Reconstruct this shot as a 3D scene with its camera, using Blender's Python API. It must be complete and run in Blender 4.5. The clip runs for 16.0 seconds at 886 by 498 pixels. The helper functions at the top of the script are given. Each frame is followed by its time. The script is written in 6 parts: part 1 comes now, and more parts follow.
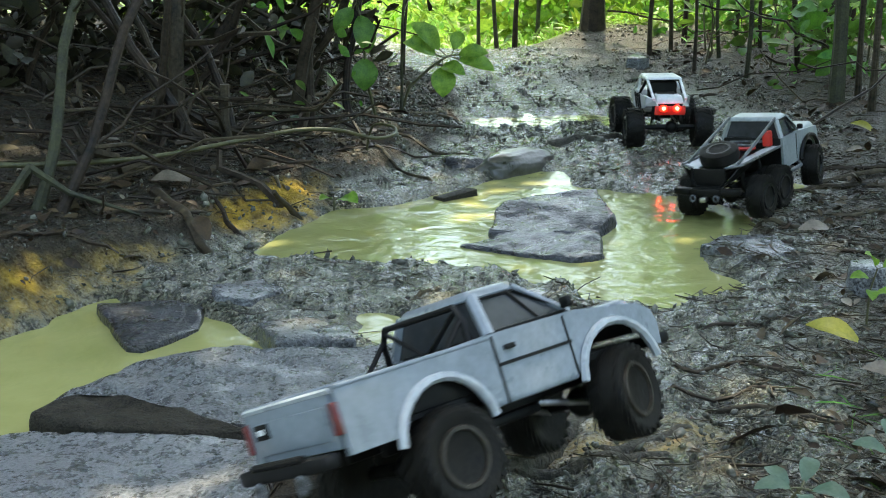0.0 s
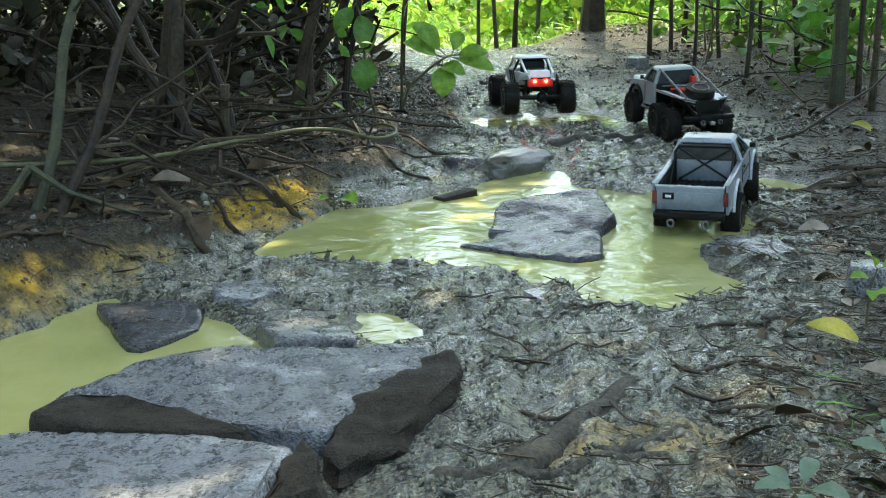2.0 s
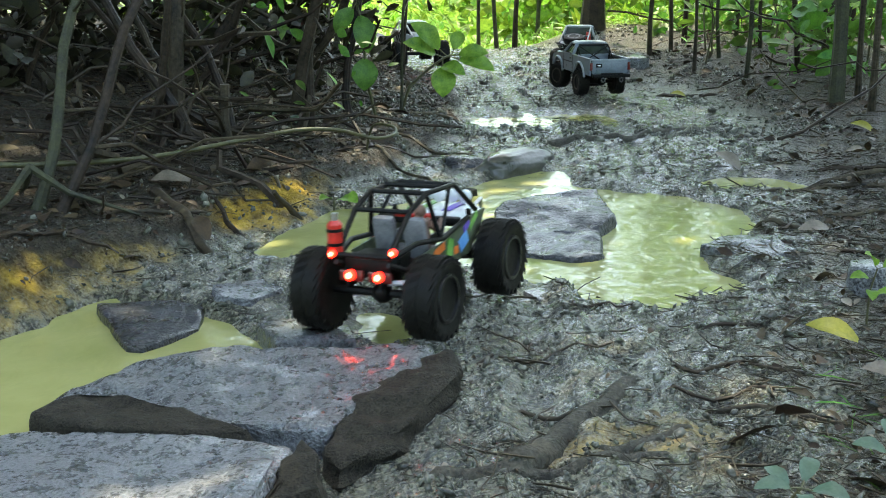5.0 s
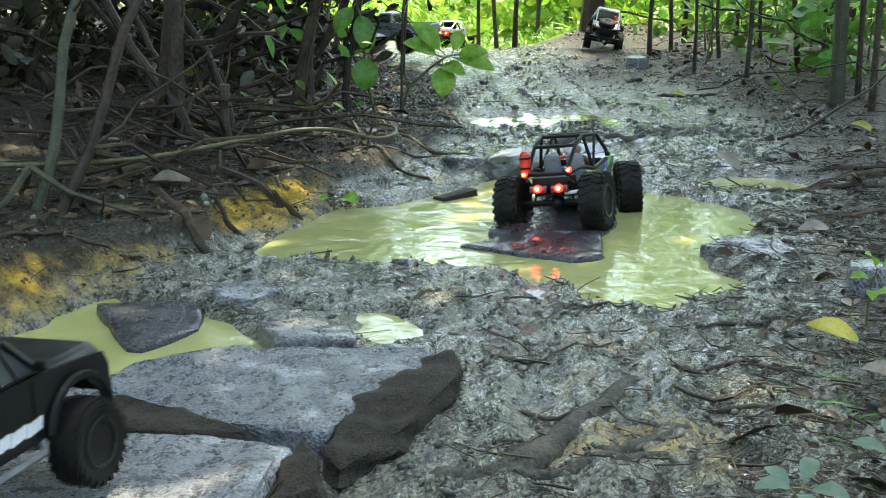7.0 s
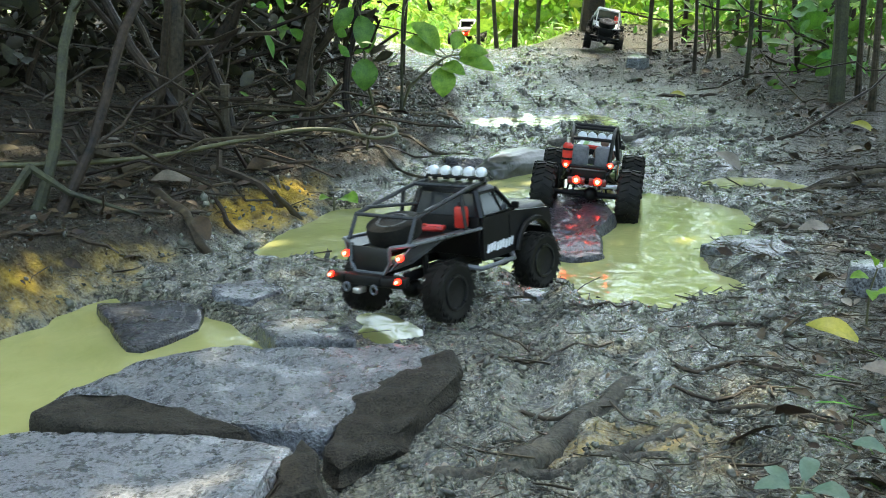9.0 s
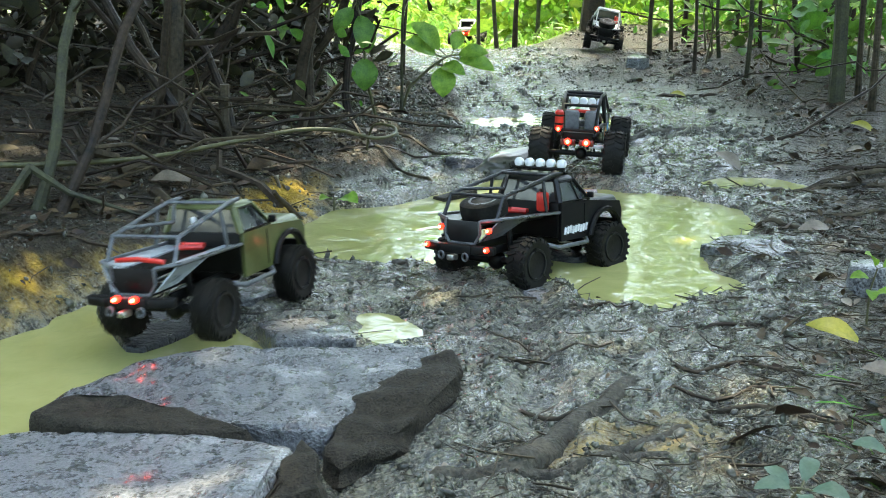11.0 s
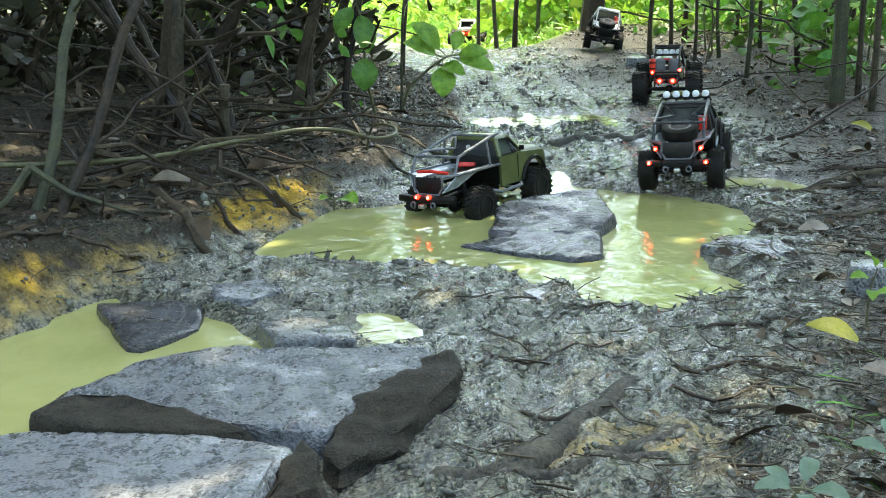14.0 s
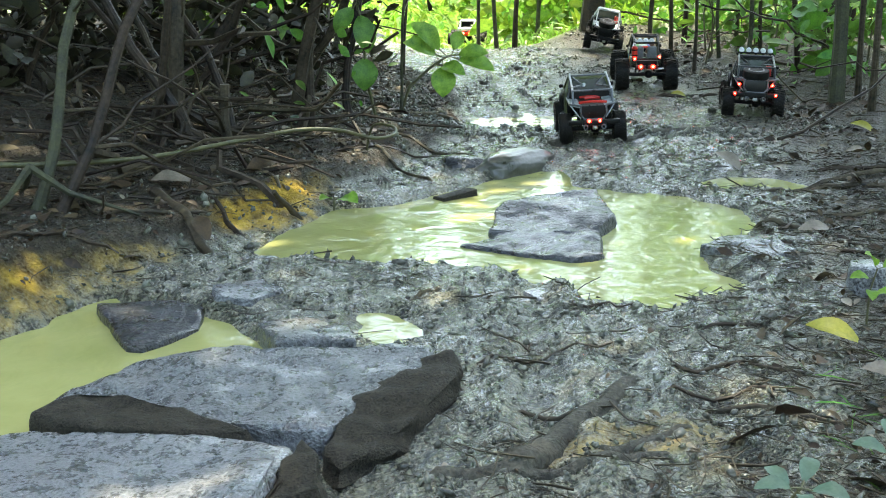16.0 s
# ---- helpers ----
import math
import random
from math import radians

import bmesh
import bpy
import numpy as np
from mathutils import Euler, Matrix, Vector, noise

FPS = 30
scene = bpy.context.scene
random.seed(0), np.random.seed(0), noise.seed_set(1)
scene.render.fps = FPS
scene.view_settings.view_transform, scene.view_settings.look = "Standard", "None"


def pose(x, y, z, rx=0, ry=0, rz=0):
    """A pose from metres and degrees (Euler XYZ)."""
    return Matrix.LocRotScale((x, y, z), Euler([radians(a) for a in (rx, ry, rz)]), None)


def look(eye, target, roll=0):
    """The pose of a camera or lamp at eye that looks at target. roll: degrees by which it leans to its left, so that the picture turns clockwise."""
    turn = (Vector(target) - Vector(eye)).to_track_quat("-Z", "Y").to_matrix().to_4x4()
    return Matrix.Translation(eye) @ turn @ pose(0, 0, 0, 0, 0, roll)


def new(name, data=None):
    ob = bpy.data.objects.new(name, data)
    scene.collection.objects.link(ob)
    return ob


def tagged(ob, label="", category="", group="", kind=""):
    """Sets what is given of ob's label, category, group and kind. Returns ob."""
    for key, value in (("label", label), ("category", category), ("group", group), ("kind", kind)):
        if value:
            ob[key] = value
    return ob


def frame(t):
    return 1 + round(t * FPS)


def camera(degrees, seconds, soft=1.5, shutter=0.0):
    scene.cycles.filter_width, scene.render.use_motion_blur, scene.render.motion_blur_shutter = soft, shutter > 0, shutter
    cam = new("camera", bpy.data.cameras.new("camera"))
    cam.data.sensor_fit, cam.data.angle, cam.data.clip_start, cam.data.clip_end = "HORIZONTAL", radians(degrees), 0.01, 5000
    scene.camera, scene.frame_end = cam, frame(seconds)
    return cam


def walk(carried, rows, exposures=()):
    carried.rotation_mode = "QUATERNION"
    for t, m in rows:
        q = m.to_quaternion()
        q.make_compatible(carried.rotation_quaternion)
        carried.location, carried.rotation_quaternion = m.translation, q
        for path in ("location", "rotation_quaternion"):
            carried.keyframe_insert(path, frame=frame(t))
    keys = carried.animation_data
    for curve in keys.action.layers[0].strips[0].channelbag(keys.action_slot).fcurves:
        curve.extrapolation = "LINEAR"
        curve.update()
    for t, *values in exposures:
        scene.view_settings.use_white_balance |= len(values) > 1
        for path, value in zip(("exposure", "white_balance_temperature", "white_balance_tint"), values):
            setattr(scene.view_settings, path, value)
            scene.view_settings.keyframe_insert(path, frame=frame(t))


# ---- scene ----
# ---- camera ----
cam = camera(39.23, 16.0, soft=1.0, shutter=0.5)
EYE = (0.0, 0.0, 0.656)
STILL = look(EYE, (0.0, 10.0, 0.656 - 10.0 * 0.25909))
walk(cam, [(0.0, STILL), (16.0, STILL)], exposures=[(0.0, 2.68, 7900, 0.5), (1.5, 2.82, 7900, 0.5), (4.0, 2.78, 7900, 0.5), (6.5, 3.06, 7900, 0.5), (8.0, 3.00, 7900, 0.5), (12.0, 3.18, 7900, 0.5), (16.0, 3.18, 7900, 0.5)])

# ---- light ----
SUN_UP, SUN_TURN = 66.0, 10.0
world = bpy.data.worlds.new("sky")
scene.world = world
world.use_nodes = True
wn = world.node_tree
sky = wn.nodes.new("ShaderNodeTexSky")
sky.sky_type, sky.sun_disc = "NISHITA", False
sky.dust_density, sky.air_density = 1.6, 1.0
sky.sun_elevation, sky.sun_rotation = radians(SUN_UP), radians(SUN_TURN)
wn.nodes["Background"].inputs["Strength"].default_value = 0.15
wn.links.new(sky.outputs[0], wn.nodes["Background"].inputs["Color"])
sun = new("sun", bpy.data.lights.new("sun", "SUN"))
sun.data.energy, sun.data.angle, sun.data.color = 1.7, radians(0.55), (1.0, 0.95, 0.86)
SUN_DIR = Vector((math.sin(radians(SUN_TURN)) * math.cos(radians(SUN_UP)), math.cos(radians(SUN_TURN)) * math.cos(radians(SUN_UP)), math.sin(radians(SUN_UP))))
sun.matrix_world = look(SUN_DIR * 30, (0, 0, 0))


# ---- materials ----
def link(nt, a, b):
    nt.links.new(a, b)


def mat(name, dark, light, rough=(0.5, 0.7), scale=20.0, bump=0.3, metal=0.0, fine=6.0, coat=0.0, glow=None, depth=0.004, random_by=None, ior=1.45, fine_share=0.45, spec=0.5, spread=0.45):
    """A procedural surface: two scales of noise mix two colours, vary the roughness and raise a relief."""
    m = bpy.data.materials.new(name)
    m.use_nodes = True
    nt = m.node_tree
    b = nt.nodes["Principled BSDF"]
    co = nt.nodes.new("ShaderNodeTexCoord")
    n1, n2 = nt.nodes.new("ShaderNodeTexNoise"), nt.nodes.new("ShaderNodeTexNoise")
    n1.inputs["Scale"].default_value, n1.inputs["Detail"].default_value, n1.inputs["Roughness"].default_value = scale, 5, 0.62
    n2.inputs["Scale"].default_value, n2.inputs["Detail"].default_value = scale * fine, 4
    for n in (n1, n2):
        link(nt, co.outputs["Object"], n.inputs["Vector"])
    add = nt.nodes.new("ShaderNodeMath")
    add.operation = "MULTIPLY_ADD"
    add.inputs[1].default_value = fine_share
    link(nt, n2.outputs["Fac"], add.inputs[0])
    link(nt, n1.outputs["Fac"], add.inputs[2])
    ramp = nt.nodes.new("ShaderNodeMapRange")
    ramp.inputs["From Min"].default_value, ramp.inputs["From Max"].default_value = 0.5 + 0.5 * fine_share - spread / 2, 0.5 + 0.5 * fine_share + spread / 2
    link(nt, add.outputs[0], ramp.inputs["Value"])
    mix = nt.nodes.new("ShaderNodeMix")
    mix.data_type = "RGBA"
    mix.inputs["A"].default_value, mix.inputs["B"].default_value = (*dark, 1), (*light, 1)
    link(nt, ramp.outputs[0], mix.inputs["Factor"])
    colour = mix.outputs["Result"]
    if random_by:
        hsv = nt.nodes.new("ShaderNodeHueSaturation")
        if random_by == "island":
            src = nt.nodes.new("ShaderNodeNewGeometry").outputs["Random Per Island"]
        else:
            src = nt.nodes.new("ShaderNodeObjectInfo").outputs["Random"]
        r1, r2 = nt.nodes.new("ShaderNodeMapRange"), nt.nodes.new("ShaderNodeMapRange")
        r1.inputs["To Min"].default_value, r1.inputs["To Max"].default_value = 0.55, 1.4
        r2.inputs["To Min"].default_value, r2.inputs["To Max"].default_value = 0.475, 0.52
        link(nt, src, r1.inputs["Value"])
        link(nt, src, r2.inputs["Value"])
        link(nt, r1.outputs[0], hsv.inputs["Value"])
        link(nt, r2.outputs[0], hsv.inputs["Hue"])
        link(nt, colour, hsv.inputs["Color"])
        colour = hsv.outputs[0]
    link(nt, colour, b.inputs["Base Color"])
    rr = nt.nodes.new("ShaderNodeMapRange")
    rr.inputs["From Min"].default_value, rr.inputs["From Max"].default_value = 0.35, 0.65
    rr.inputs["To Min"].default_value, rr.inputs["To Max"].default_value = rough
    link(nt, n1.outputs["Fac"], rr.inputs["Value"])
    link(nt, rr.outputs[0], b.inputs["Roughness"])
    b.inputs["Metallic"].default_value = metal
    b.inputs["IOR"].default_value = ior
    b.inputs["Specular IOR Level"].default_value = spec
    b.inputs["Coat Weight"].default_value = coat
    b.inputs["Coat Roughness"].default_value = 0.12
    if bump:
        bp = nt.nodes.new("ShaderNodeBump")
        bp.inputs["Strength"].default_value, bp.inputs["Distance"].default_value = bump, depth
        link(nt, add.outputs[0], bp.inputs["Height"])
        link(nt, bp.outputs[0], b.inputs["Normal"])
    if glow:
        b.inputs["Emission Color"].default_value, b.inputs["Emission Strength"].default_value = (*glow[:3], 1), glow[3]
    return m


def leaf_mat(name, dark, light, through_light=0.35, rough=(0.35, 0.55)):
    """A leaf: part of the light that falls on it comes out on the other side."""
    m = mat(name, dark, light, rough, 40, 0.15, random_by="island")
    nt = m.node_tree
    b, out = nt.nodes["Principled BSDF"], nt.nodes["Material Output"]
    tr, mx = nt.nodes.new("ShaderNodeBsdfTranslucent"), nt.nodes.new("ShaderNodeMixShader")
    link(nt, b.inputs["Base Color"].links[0].from_socket, tr.inputs["Color"])
    mx.inputs[0].default_value = through_light
    link(nt, b.outputs[0], mx.inputs[1])
    link(nt, tr.outputs[0], mx.inputs[2])
    link(nt, mx.outputs[0], out.inputs["Surface"])
    return m


def ground_mat():
    """Wet mud that turns to yellow clay on the cut bank and to dark litter under the trees, by the soil marks of the ground."""
    m = mat("wet_mud", (0.010, 0.0092, 0.0062), (0.255, 0.238, 0.165), (0.08, 0.36), 26, 1.0, fine=6, depth=0.015, fine_share=1.5, spread=0.50)
    nt = m.node_tree
    b = nt.nodes["Principled BSDF"]
    base = b.inputs["Base Color"].links[0].from_socket
    co = nt.nodes.new("ShaderNodeTexCoord")
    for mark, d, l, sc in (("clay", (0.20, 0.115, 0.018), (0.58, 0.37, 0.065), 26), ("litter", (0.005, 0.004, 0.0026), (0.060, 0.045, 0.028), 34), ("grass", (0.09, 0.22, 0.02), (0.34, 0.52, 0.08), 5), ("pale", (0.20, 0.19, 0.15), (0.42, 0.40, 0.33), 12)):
        at = nt.nodes.new("ShaderNodeAttribute")
        at.attribute_name = mark
        n = nt.nodes.new("ShaderNodeTexNoise")
        n.inputs["Scale"].default_value, n.inputs["Detail"].default_value = sc, 6
        link(nt, co.outputs["Object"], n.inputs["Vector"])
        own = nt.nodes.new("ShaderNodeMix")
        own.data_type = "RGBA"
        own.inputs["A"].default_value, own.inputs["B"].default_value = (*d, 1), (*l, 1)
        sh = nt.nodes.new("ShaderNodeMapRange")
        sh.inputs["From Min"].default_value, sh.inputs["From Max"].default_value = 0.35, 0.65
        link(nt, n.outputs["Fac"], sh.inputs["Value"])
        link(nt, sh.outputs[0], own.inputs["Factor"])
        edge = nt.nodes.new("ShaderNodeMath")
        edge.operation = "MULTIPLY_ADD"
        edge.inputs[1].default_value, edge.inputs[2].default_value = 1.5, -0.75
        link(nt, n.outputs["Fac"], edge.inputs[0])
        sm = nt.nodes.new("ShaderNodeMath")
        sm.operation, sm.use_clamp = "ADD", True
        link(nt, edge.outputs[0], sm.inputs[0])
        link(nt, at.outputs["Fac"], sm.inputs[1])
        gate = nt.nodes.new("ShaderNodeMath")
        gate.operation, gate.use_clamp = "MULTIPLY", True
        link(nt, sm.outputs[0], gate.inputs[0])
        up = nt.nodes.new("ShaderNodeMath")
        up.operation, up.use_clamp = "MULTIPLY", True
        up.inputs[1].default_value = 4.0
        link(nt, at.outputs["Fac"], up.inputs[0])
        link(nt, up.outputs[0], gate.inputs[1])
        mx = nt.nodes.new("ShaderNodeMix")
        mx.data_type = "RGBA"
        link(nt, gate.outputs[0], mx.inputs["Factor"])
        link(nt, base, mx.inputs["A"])
        link(nt, own.outputs["Result"], mx.inputs["B"])
        base = mx.outputs["Result"]
    link(nt, base, b.inputs["Base Color"])
    b.inputs["Coat Roughness"].default_value = 0.10
    # dry soils are dull, the rest is wet
    dry = nt.nodes.new("ShaderNodeAttribute")
    dry.attribute_name = "dry"
    rm = nt.nodes.new("ShaderNodeMix")
    link(nt, dry.outputs["Fac"], rm.inputs["Factor"])
    link(nt, b.inputs["Roughness"].links[0].from_socket, rm.inputs["A"])
    rm.inputs["B"].default_value = 0.85
    link(nt, rm.outputs["Result"], b.inputs["Roughness"])
    sp = nt.nodes.new("ShaderNodeMapRange")
    sp.inputs["To Min"].default_value, sp.inputs["To Max"].default_value = 0.7, 0.12
    link(nt, dry.outputs["Fac"], sp.inputs["Value"])
    link(nt, sp.outputs[0], b.inputs["Specular IOR Level"])
    film = nt.nodes.new("ShaderNodeMapRange")
    film.inputs["To Min"].default_value, film.inputs["To Max"].default_value = 1.0, 0.0
    link(nt, dry.outputs["Fac"], film.inputs["Value"])
    # a film of water stands in patches
    wet = nt.nodes.new("ShaderNodeTexNoise")
    wet.inputs["Scale"].default_value, wet.inputs["Detail"].default_value = 7, 6
    link(nt, co.outputs["Object"], wet.inputs["Vector"])
    wr = nt.nodes.new("ShaderNodeMapRange")
    wr.inputs["From Min"].default_value, wr.inputs["From Max"].default_value = 0.32, 0.50
    link(nt, wet.outputs["Fac"], wr.inputs["Value"])
    wm = nt.nodes.new("ShaderNodeMath")
    wm.operation = "MULTIPLY"
    link(nt, wr.outputs[0], wm.inputs[0])
    link(nt, film.outputs[0], wm.inputs[1])
    link(nt, wm.outputs[0], b.inputs["Coat Weight"])
    link(nt, b.inputs["Normal"].links[0].from_socket, b.inputs["Coat Normal"])
    return m


def water_mat():
    m = mat("murky_water", (0.25, 0.245, 0.085), (0.34, 0.33, 0.13), (0.03, 0.07), 2.2, 0.0, ior=1.33)
    nt = m.node_tree
    b = nt.nodes["Principled BSDF"]
    co = nt.nodes.new("ShaderNodeTexCoord")
    w = nt.nodes.new("ShaderNodeTexNoise")
    w.inputs["Scale"].default_value, w.inputs["Detail"].default_value, w.inputs["Distortion"].default_value = 16, 3, 0.6
    link(nt, co.outputs["Object"], w.inputs["Vector"])
    bp = nt.nodes.new("ShaderNodeBump")
    bp.inputs["Strength"].default_value, bp.inputs["Distance"].default_value = 0.32, 0.008
    link(nt, w.outputs["Fac"], bp.inputs["Height"])
    link(nt, bp.outputs[0], b.inputs["Normal"])
    return m


MUD, WATER = ground_mat(), water_mat()
ROCK = mat("wet_slate", (0.034, 0.035, 0.037), (0.235, 0.238, 0.245), (0.16, 0.48), 48, 1.0, fine=4, coat=0.5, fine_share=1.1, spread=0.6, depth=0.008, random_by="object")
ROCK_WET = mat("soaked_slate", (0.006, 0.006, 0.008), (0.040, 0.041, 0.050), (0.2, 0.45), 22, 1.0, fine=6, coat=0.35, fine_share=0.9, spread=0.4, depth=0.010)
ROCK_MUD = mat("mud_washed_rock", (0.030, 0.029, 0.024), (0.095, 0.090, 0.074), (0.25, 0.5), 9, 0.4, fine=8, coat=0.3, depth=0.004)
# Dark broken slate; the shade of split faces is put into its colour.
ROCK_DARK = mat("dark_and_shaded_slate", (0.006, 0.005, 0.0035), (0.050, 0.043, 0.031), (0.5, 0.8), 80, 1.0, fine=4, fine_share=0.9, spread=0.5, depth=0.004, spec=0.2)
BARK = mat("wet_bark", (0.005, 0.0039, 0.0026), (0.068, 0.050, 0.032), (0.45, 0.8), 18, 0.8, depth=0.004, random_by="object", spec=0.25)
ROOT = mat("muddy_root", (0.014, 0.012, 0.009), (0.085, 0.077, 0.058), (0.45, 0.8), 34, 1.0, fine=5, fine_share=0.9, depth=0.006, spec=0.25)
VINE = mat("green_vine", (0.035, 0.034, 0.012), (0.105, 0.10, 0.042), (0.4, 0.6), 40, 0.4)
LEAF = leaf_mat("green_leaf", (0.045, 0.12, 0.018), (0.12, 0.27, 0.035))
# Brighter copy of LEAF: sunlight on the growth is put into its colour.
LEAF_SUN = leaf_mat("bright_sunlit_leaf", (0.08, 0.20, 0.022), (0.26, 0.44, 0.06), 0.45)
LEAF_BLUE = leaf_mat("grey_green_leaf", (0.06, 0.11, 0.07), (0.12, 0.20, 0.135))
LEAF_YELLOW = leaf_mat("yellow_leaf", (0.17, 0.18, 0.015), (0.37, 0.34, 0.05))
LITTER = mat("dead_leaf", (0.009, 0.0062, 0.0034), (0.085, 0.055, 0.028), (0.45, 0.75), 30, 0.3, random_by="island", spec=0.3)
LITTER_PALE = mat("pale_dead_leaf", (0.075, 0.06, 0.042), (0.22, 0.18, 0.135), (0.4, 0.7), 30, 0.3, random_by="island")
MUD_CLOD = mat("mud_crumb", (0.014, 0.0135, 0.010), (0.16, 0.158, 0.12), (0.15, 0.5), 40, 0.4, random_by="island")


# ---- mesh helpers ----
def smooth_noise(x, y, seed):
    """Value noise on numpy arrays, 0 to 1."""
    xi, yi = np.floor(x).astype(np.int64), np.floor(y).astype(np.int64)
    fx, fy = x - xi, y - yi
    fx, fy = fx * fx * fx * (fx * (fx * 6 - 15) + 10), fy * fy * fy * (fy * (fy * 6 - 15) + 10)

    def h(a, b):
        n = (a * 374761393 + b * 668265263 + seed * 974634777) & 0xFFFFFFFF
        n = ((n ^ (n >> 13)) * 1274126177) & 0xFFFFFFFF
        return ((n ^ (n >> 16)) & 0xFFFF) / 65535.0
    return (h(xi, yi) * (1 - fx) + h(xi + 1, yi) * fx) * (1 - fy) + (h(xi, yi + 1) * (1 - fx) + h(xi + 1, yi + 1) * fx) * fy


def fbm(x, y, size, seed, octaves=4, gain=0.5):
    v, a, tot = 0.0, 1.0, 0.0
    for k in range(octaves):
        v = v + a * smooth_noise(x / size * 2 ** k + 17.3 * k, y / size * 2 ** k - 9.1 * k, seed + k)
        tot += a
        a *= gain
    return v / tot - 0.5


def step(a, b, v):
    t = np.clip((v - a) / (b - a), 0, 1)
    return t * t * (3 - 2 * t)


def blob(x, y, cx, cy, rx, ry, turn=0.0):
    """About the distance to an ellipse, negative inside."""
    c, s = math.cos(radians(turn)), math.sin(radians(turn))
    u, v = (x - cx) * c + (y - cy) * s, -(x - cx) * s + (y - cy) * c
    return (np.sqrt((u / rx) ** 2 + (v / ry) ** 2) - 1) * min(rx, ry)


def union(ds, k=0.05):
    ds = np.stack(ds)
    low = ds.min(axis=0)
    return low - k * np.log(np.sum(np.exp(-(ds - low) / k), axis=0))


def to_line(x, y, pts):
    """Distance to a polyline, positive on its left."""
    best, sign = np.full(np.shape(x), 1e9), np.ones(np.shape(x))
    for (ax, ay), (bx, by) in zip(pts[:-1], pts[1:]):
        dx, dy = bx - ax, by - ay
        t = np.clip(((x - ax) * dx + (y - ay) * dy) / (dx * dx + dy * dy), 0, 1)
        d = np.hypot(x - ax - t * dx, y - ay - t * dy)
        s = np.sign(dx * (y - ay) - dy * (x - ax))
        sign, best = np.where(d < best, s, sign), np.minimum(d, best)
    return best * sign


def mesh_from(name, verts, faces, material, smooth=True):
    me = bpy.data.meshes.new(name)
    me.from_pydata([tuple(v) for v in verts], [], faces)
    me.materials.append(material)
    if smooth:
        me.shade_smooth()
    me.update()
    return me


def bm_mesh(name, bm, material, smooth=False, sharp=35):
    bmesh.ops.recalc_face_normals(bm, faces=bm.faces)
    if smooth:
        for f in bm.faces:
            f.smooth = True
        for e in bm.edges:
            if len(e.link_faces) == 2 and e.calc_face_angle(0) > radians(sharp):
                e.smooth = False
    me = bpy.data.meshes.new(name)
    bm.to_mesh(me)
    bm.free()
    for mm in (material if isinstance(material, (list, tuple)) else [material]):
        me.materials.append(mm)
    return me


def part(name, bm, material, parent, label="", at=None, smooth=True):
    """ONE mesh object under a thing or under a part."""
    ob = new(name, bm_mesh(name, bm, material, smooth))
    ob.parent = parent
    if at is not None:
        ob.matrix_basis = at
    return tagged(ob, label)


def tube_into(bm, pts, radii, seg=6, cap=True):
    """A tube of changing radius along a line of points."""
    pts = [Vector(p) for p in pts]
    if isinstance(radii, (int, float)):
        radii = [radii] * len(pts)
    rings, side = [], None
    for i, p in enumerate(pts):
        d = (pts[min(i + 1, len(pts) - 1)] - pts[max(i - 1, 0)]).normalized()
        if side is None:
            side = d.orthogonal().normalized()
        side = (side - d * side.dot(d))
        side = side.normalized() if side.length > 1e-6 else d.orthogonal().normalized()
        up = d.cross(side)
        rings.append([bm.verts.new(p + (side * math.cos(2 * math.pi * k / seg) + up * math.sin(2 * math.pi * k / seg)) * radii[i]) for k in range(seg)])
    for a, b in zip(rings[:-1], rings[1:]):
        for k in range(seg):
            bm.faces.new((a[k], a[(k + 1) % seg], b[(k + 1) % seg], b[k]))
    if cap:
        bm.faces.new(rings[0][::-1])
        bm.faces.new(rings[-1])
    return bm


def tube(pts, radii, seg=6):
    return tube_into(bmesh.new(), pts, radii, seg)


def box_into(bm, c, s, bevel=0.0, m=None, seg=2):
    r = bmesh.ops.create_cube(bm, size=1.0, matrix=Matrix.Translation(c) @ (m or Matrix()) @ Matrix.Diagonal((*s, 1)))
    if bevel:
        es = list({e for v in r["verts"] for e in v.link_edges})
        bmesh.ops.bevel(bm, geom=es, offset=bevel, segments=seg, affect="EDGES", profile=0.5)
    return bm


def box(c, s, bevel=0.0, m=None, seg=2):
    return box_into(bmesh.new(), c, s, bevel, m, seg)


def slab_into(bm, outline, x0, x1):
    """An outline in the (y, z) plane, drawn out from x0 to x1."""
    a = [bm.verts.new((x0, y, z)) for y, z in outline]
    b = [bm.verts.new((x1, y, z)) for y, z in outline]
    n = len(a)
    bm.faces.new(a[::-1])
    bm.faces.new(b)
    for i in range(n):
        bm.faces.new((a[i], a[(i + 1) % n], b[(i + 1) % n], b[i]))
    return bm


def slab(outline, x0, x1):
    return slab_into(bmesh.new(), outline, x0, x1)


def lathe_into(bm, profile, seg=24, centre=(0, 0, 0)):
    """A profile of (radius, x) turned round the x axis."""
    rings = []
    for r, x in profile:
        rings.append([bm.verts.new((centre[0] + x, centre[1] + r * math.cos(2 * math.pi * k / seg), centre[2] + r * math.sin(2 * math.pi * k / seg))) for k in range(seg)])
    for a, b in zip(rings[:-1], rings[1:]):
        for k in range(seg):
            bm.faces.new((a[k], a[(k + 1) % seg], b[(k + 1) % seg], b[k]))
    bm.faces.new(rings[0])
    bm.faces.new(rings[-1][::-1])
    return bm


def lathe(profile, seg=24, centre=(0, 0, 0)):
    return lathe_into(bmesh.new(), profile, seg, centre)


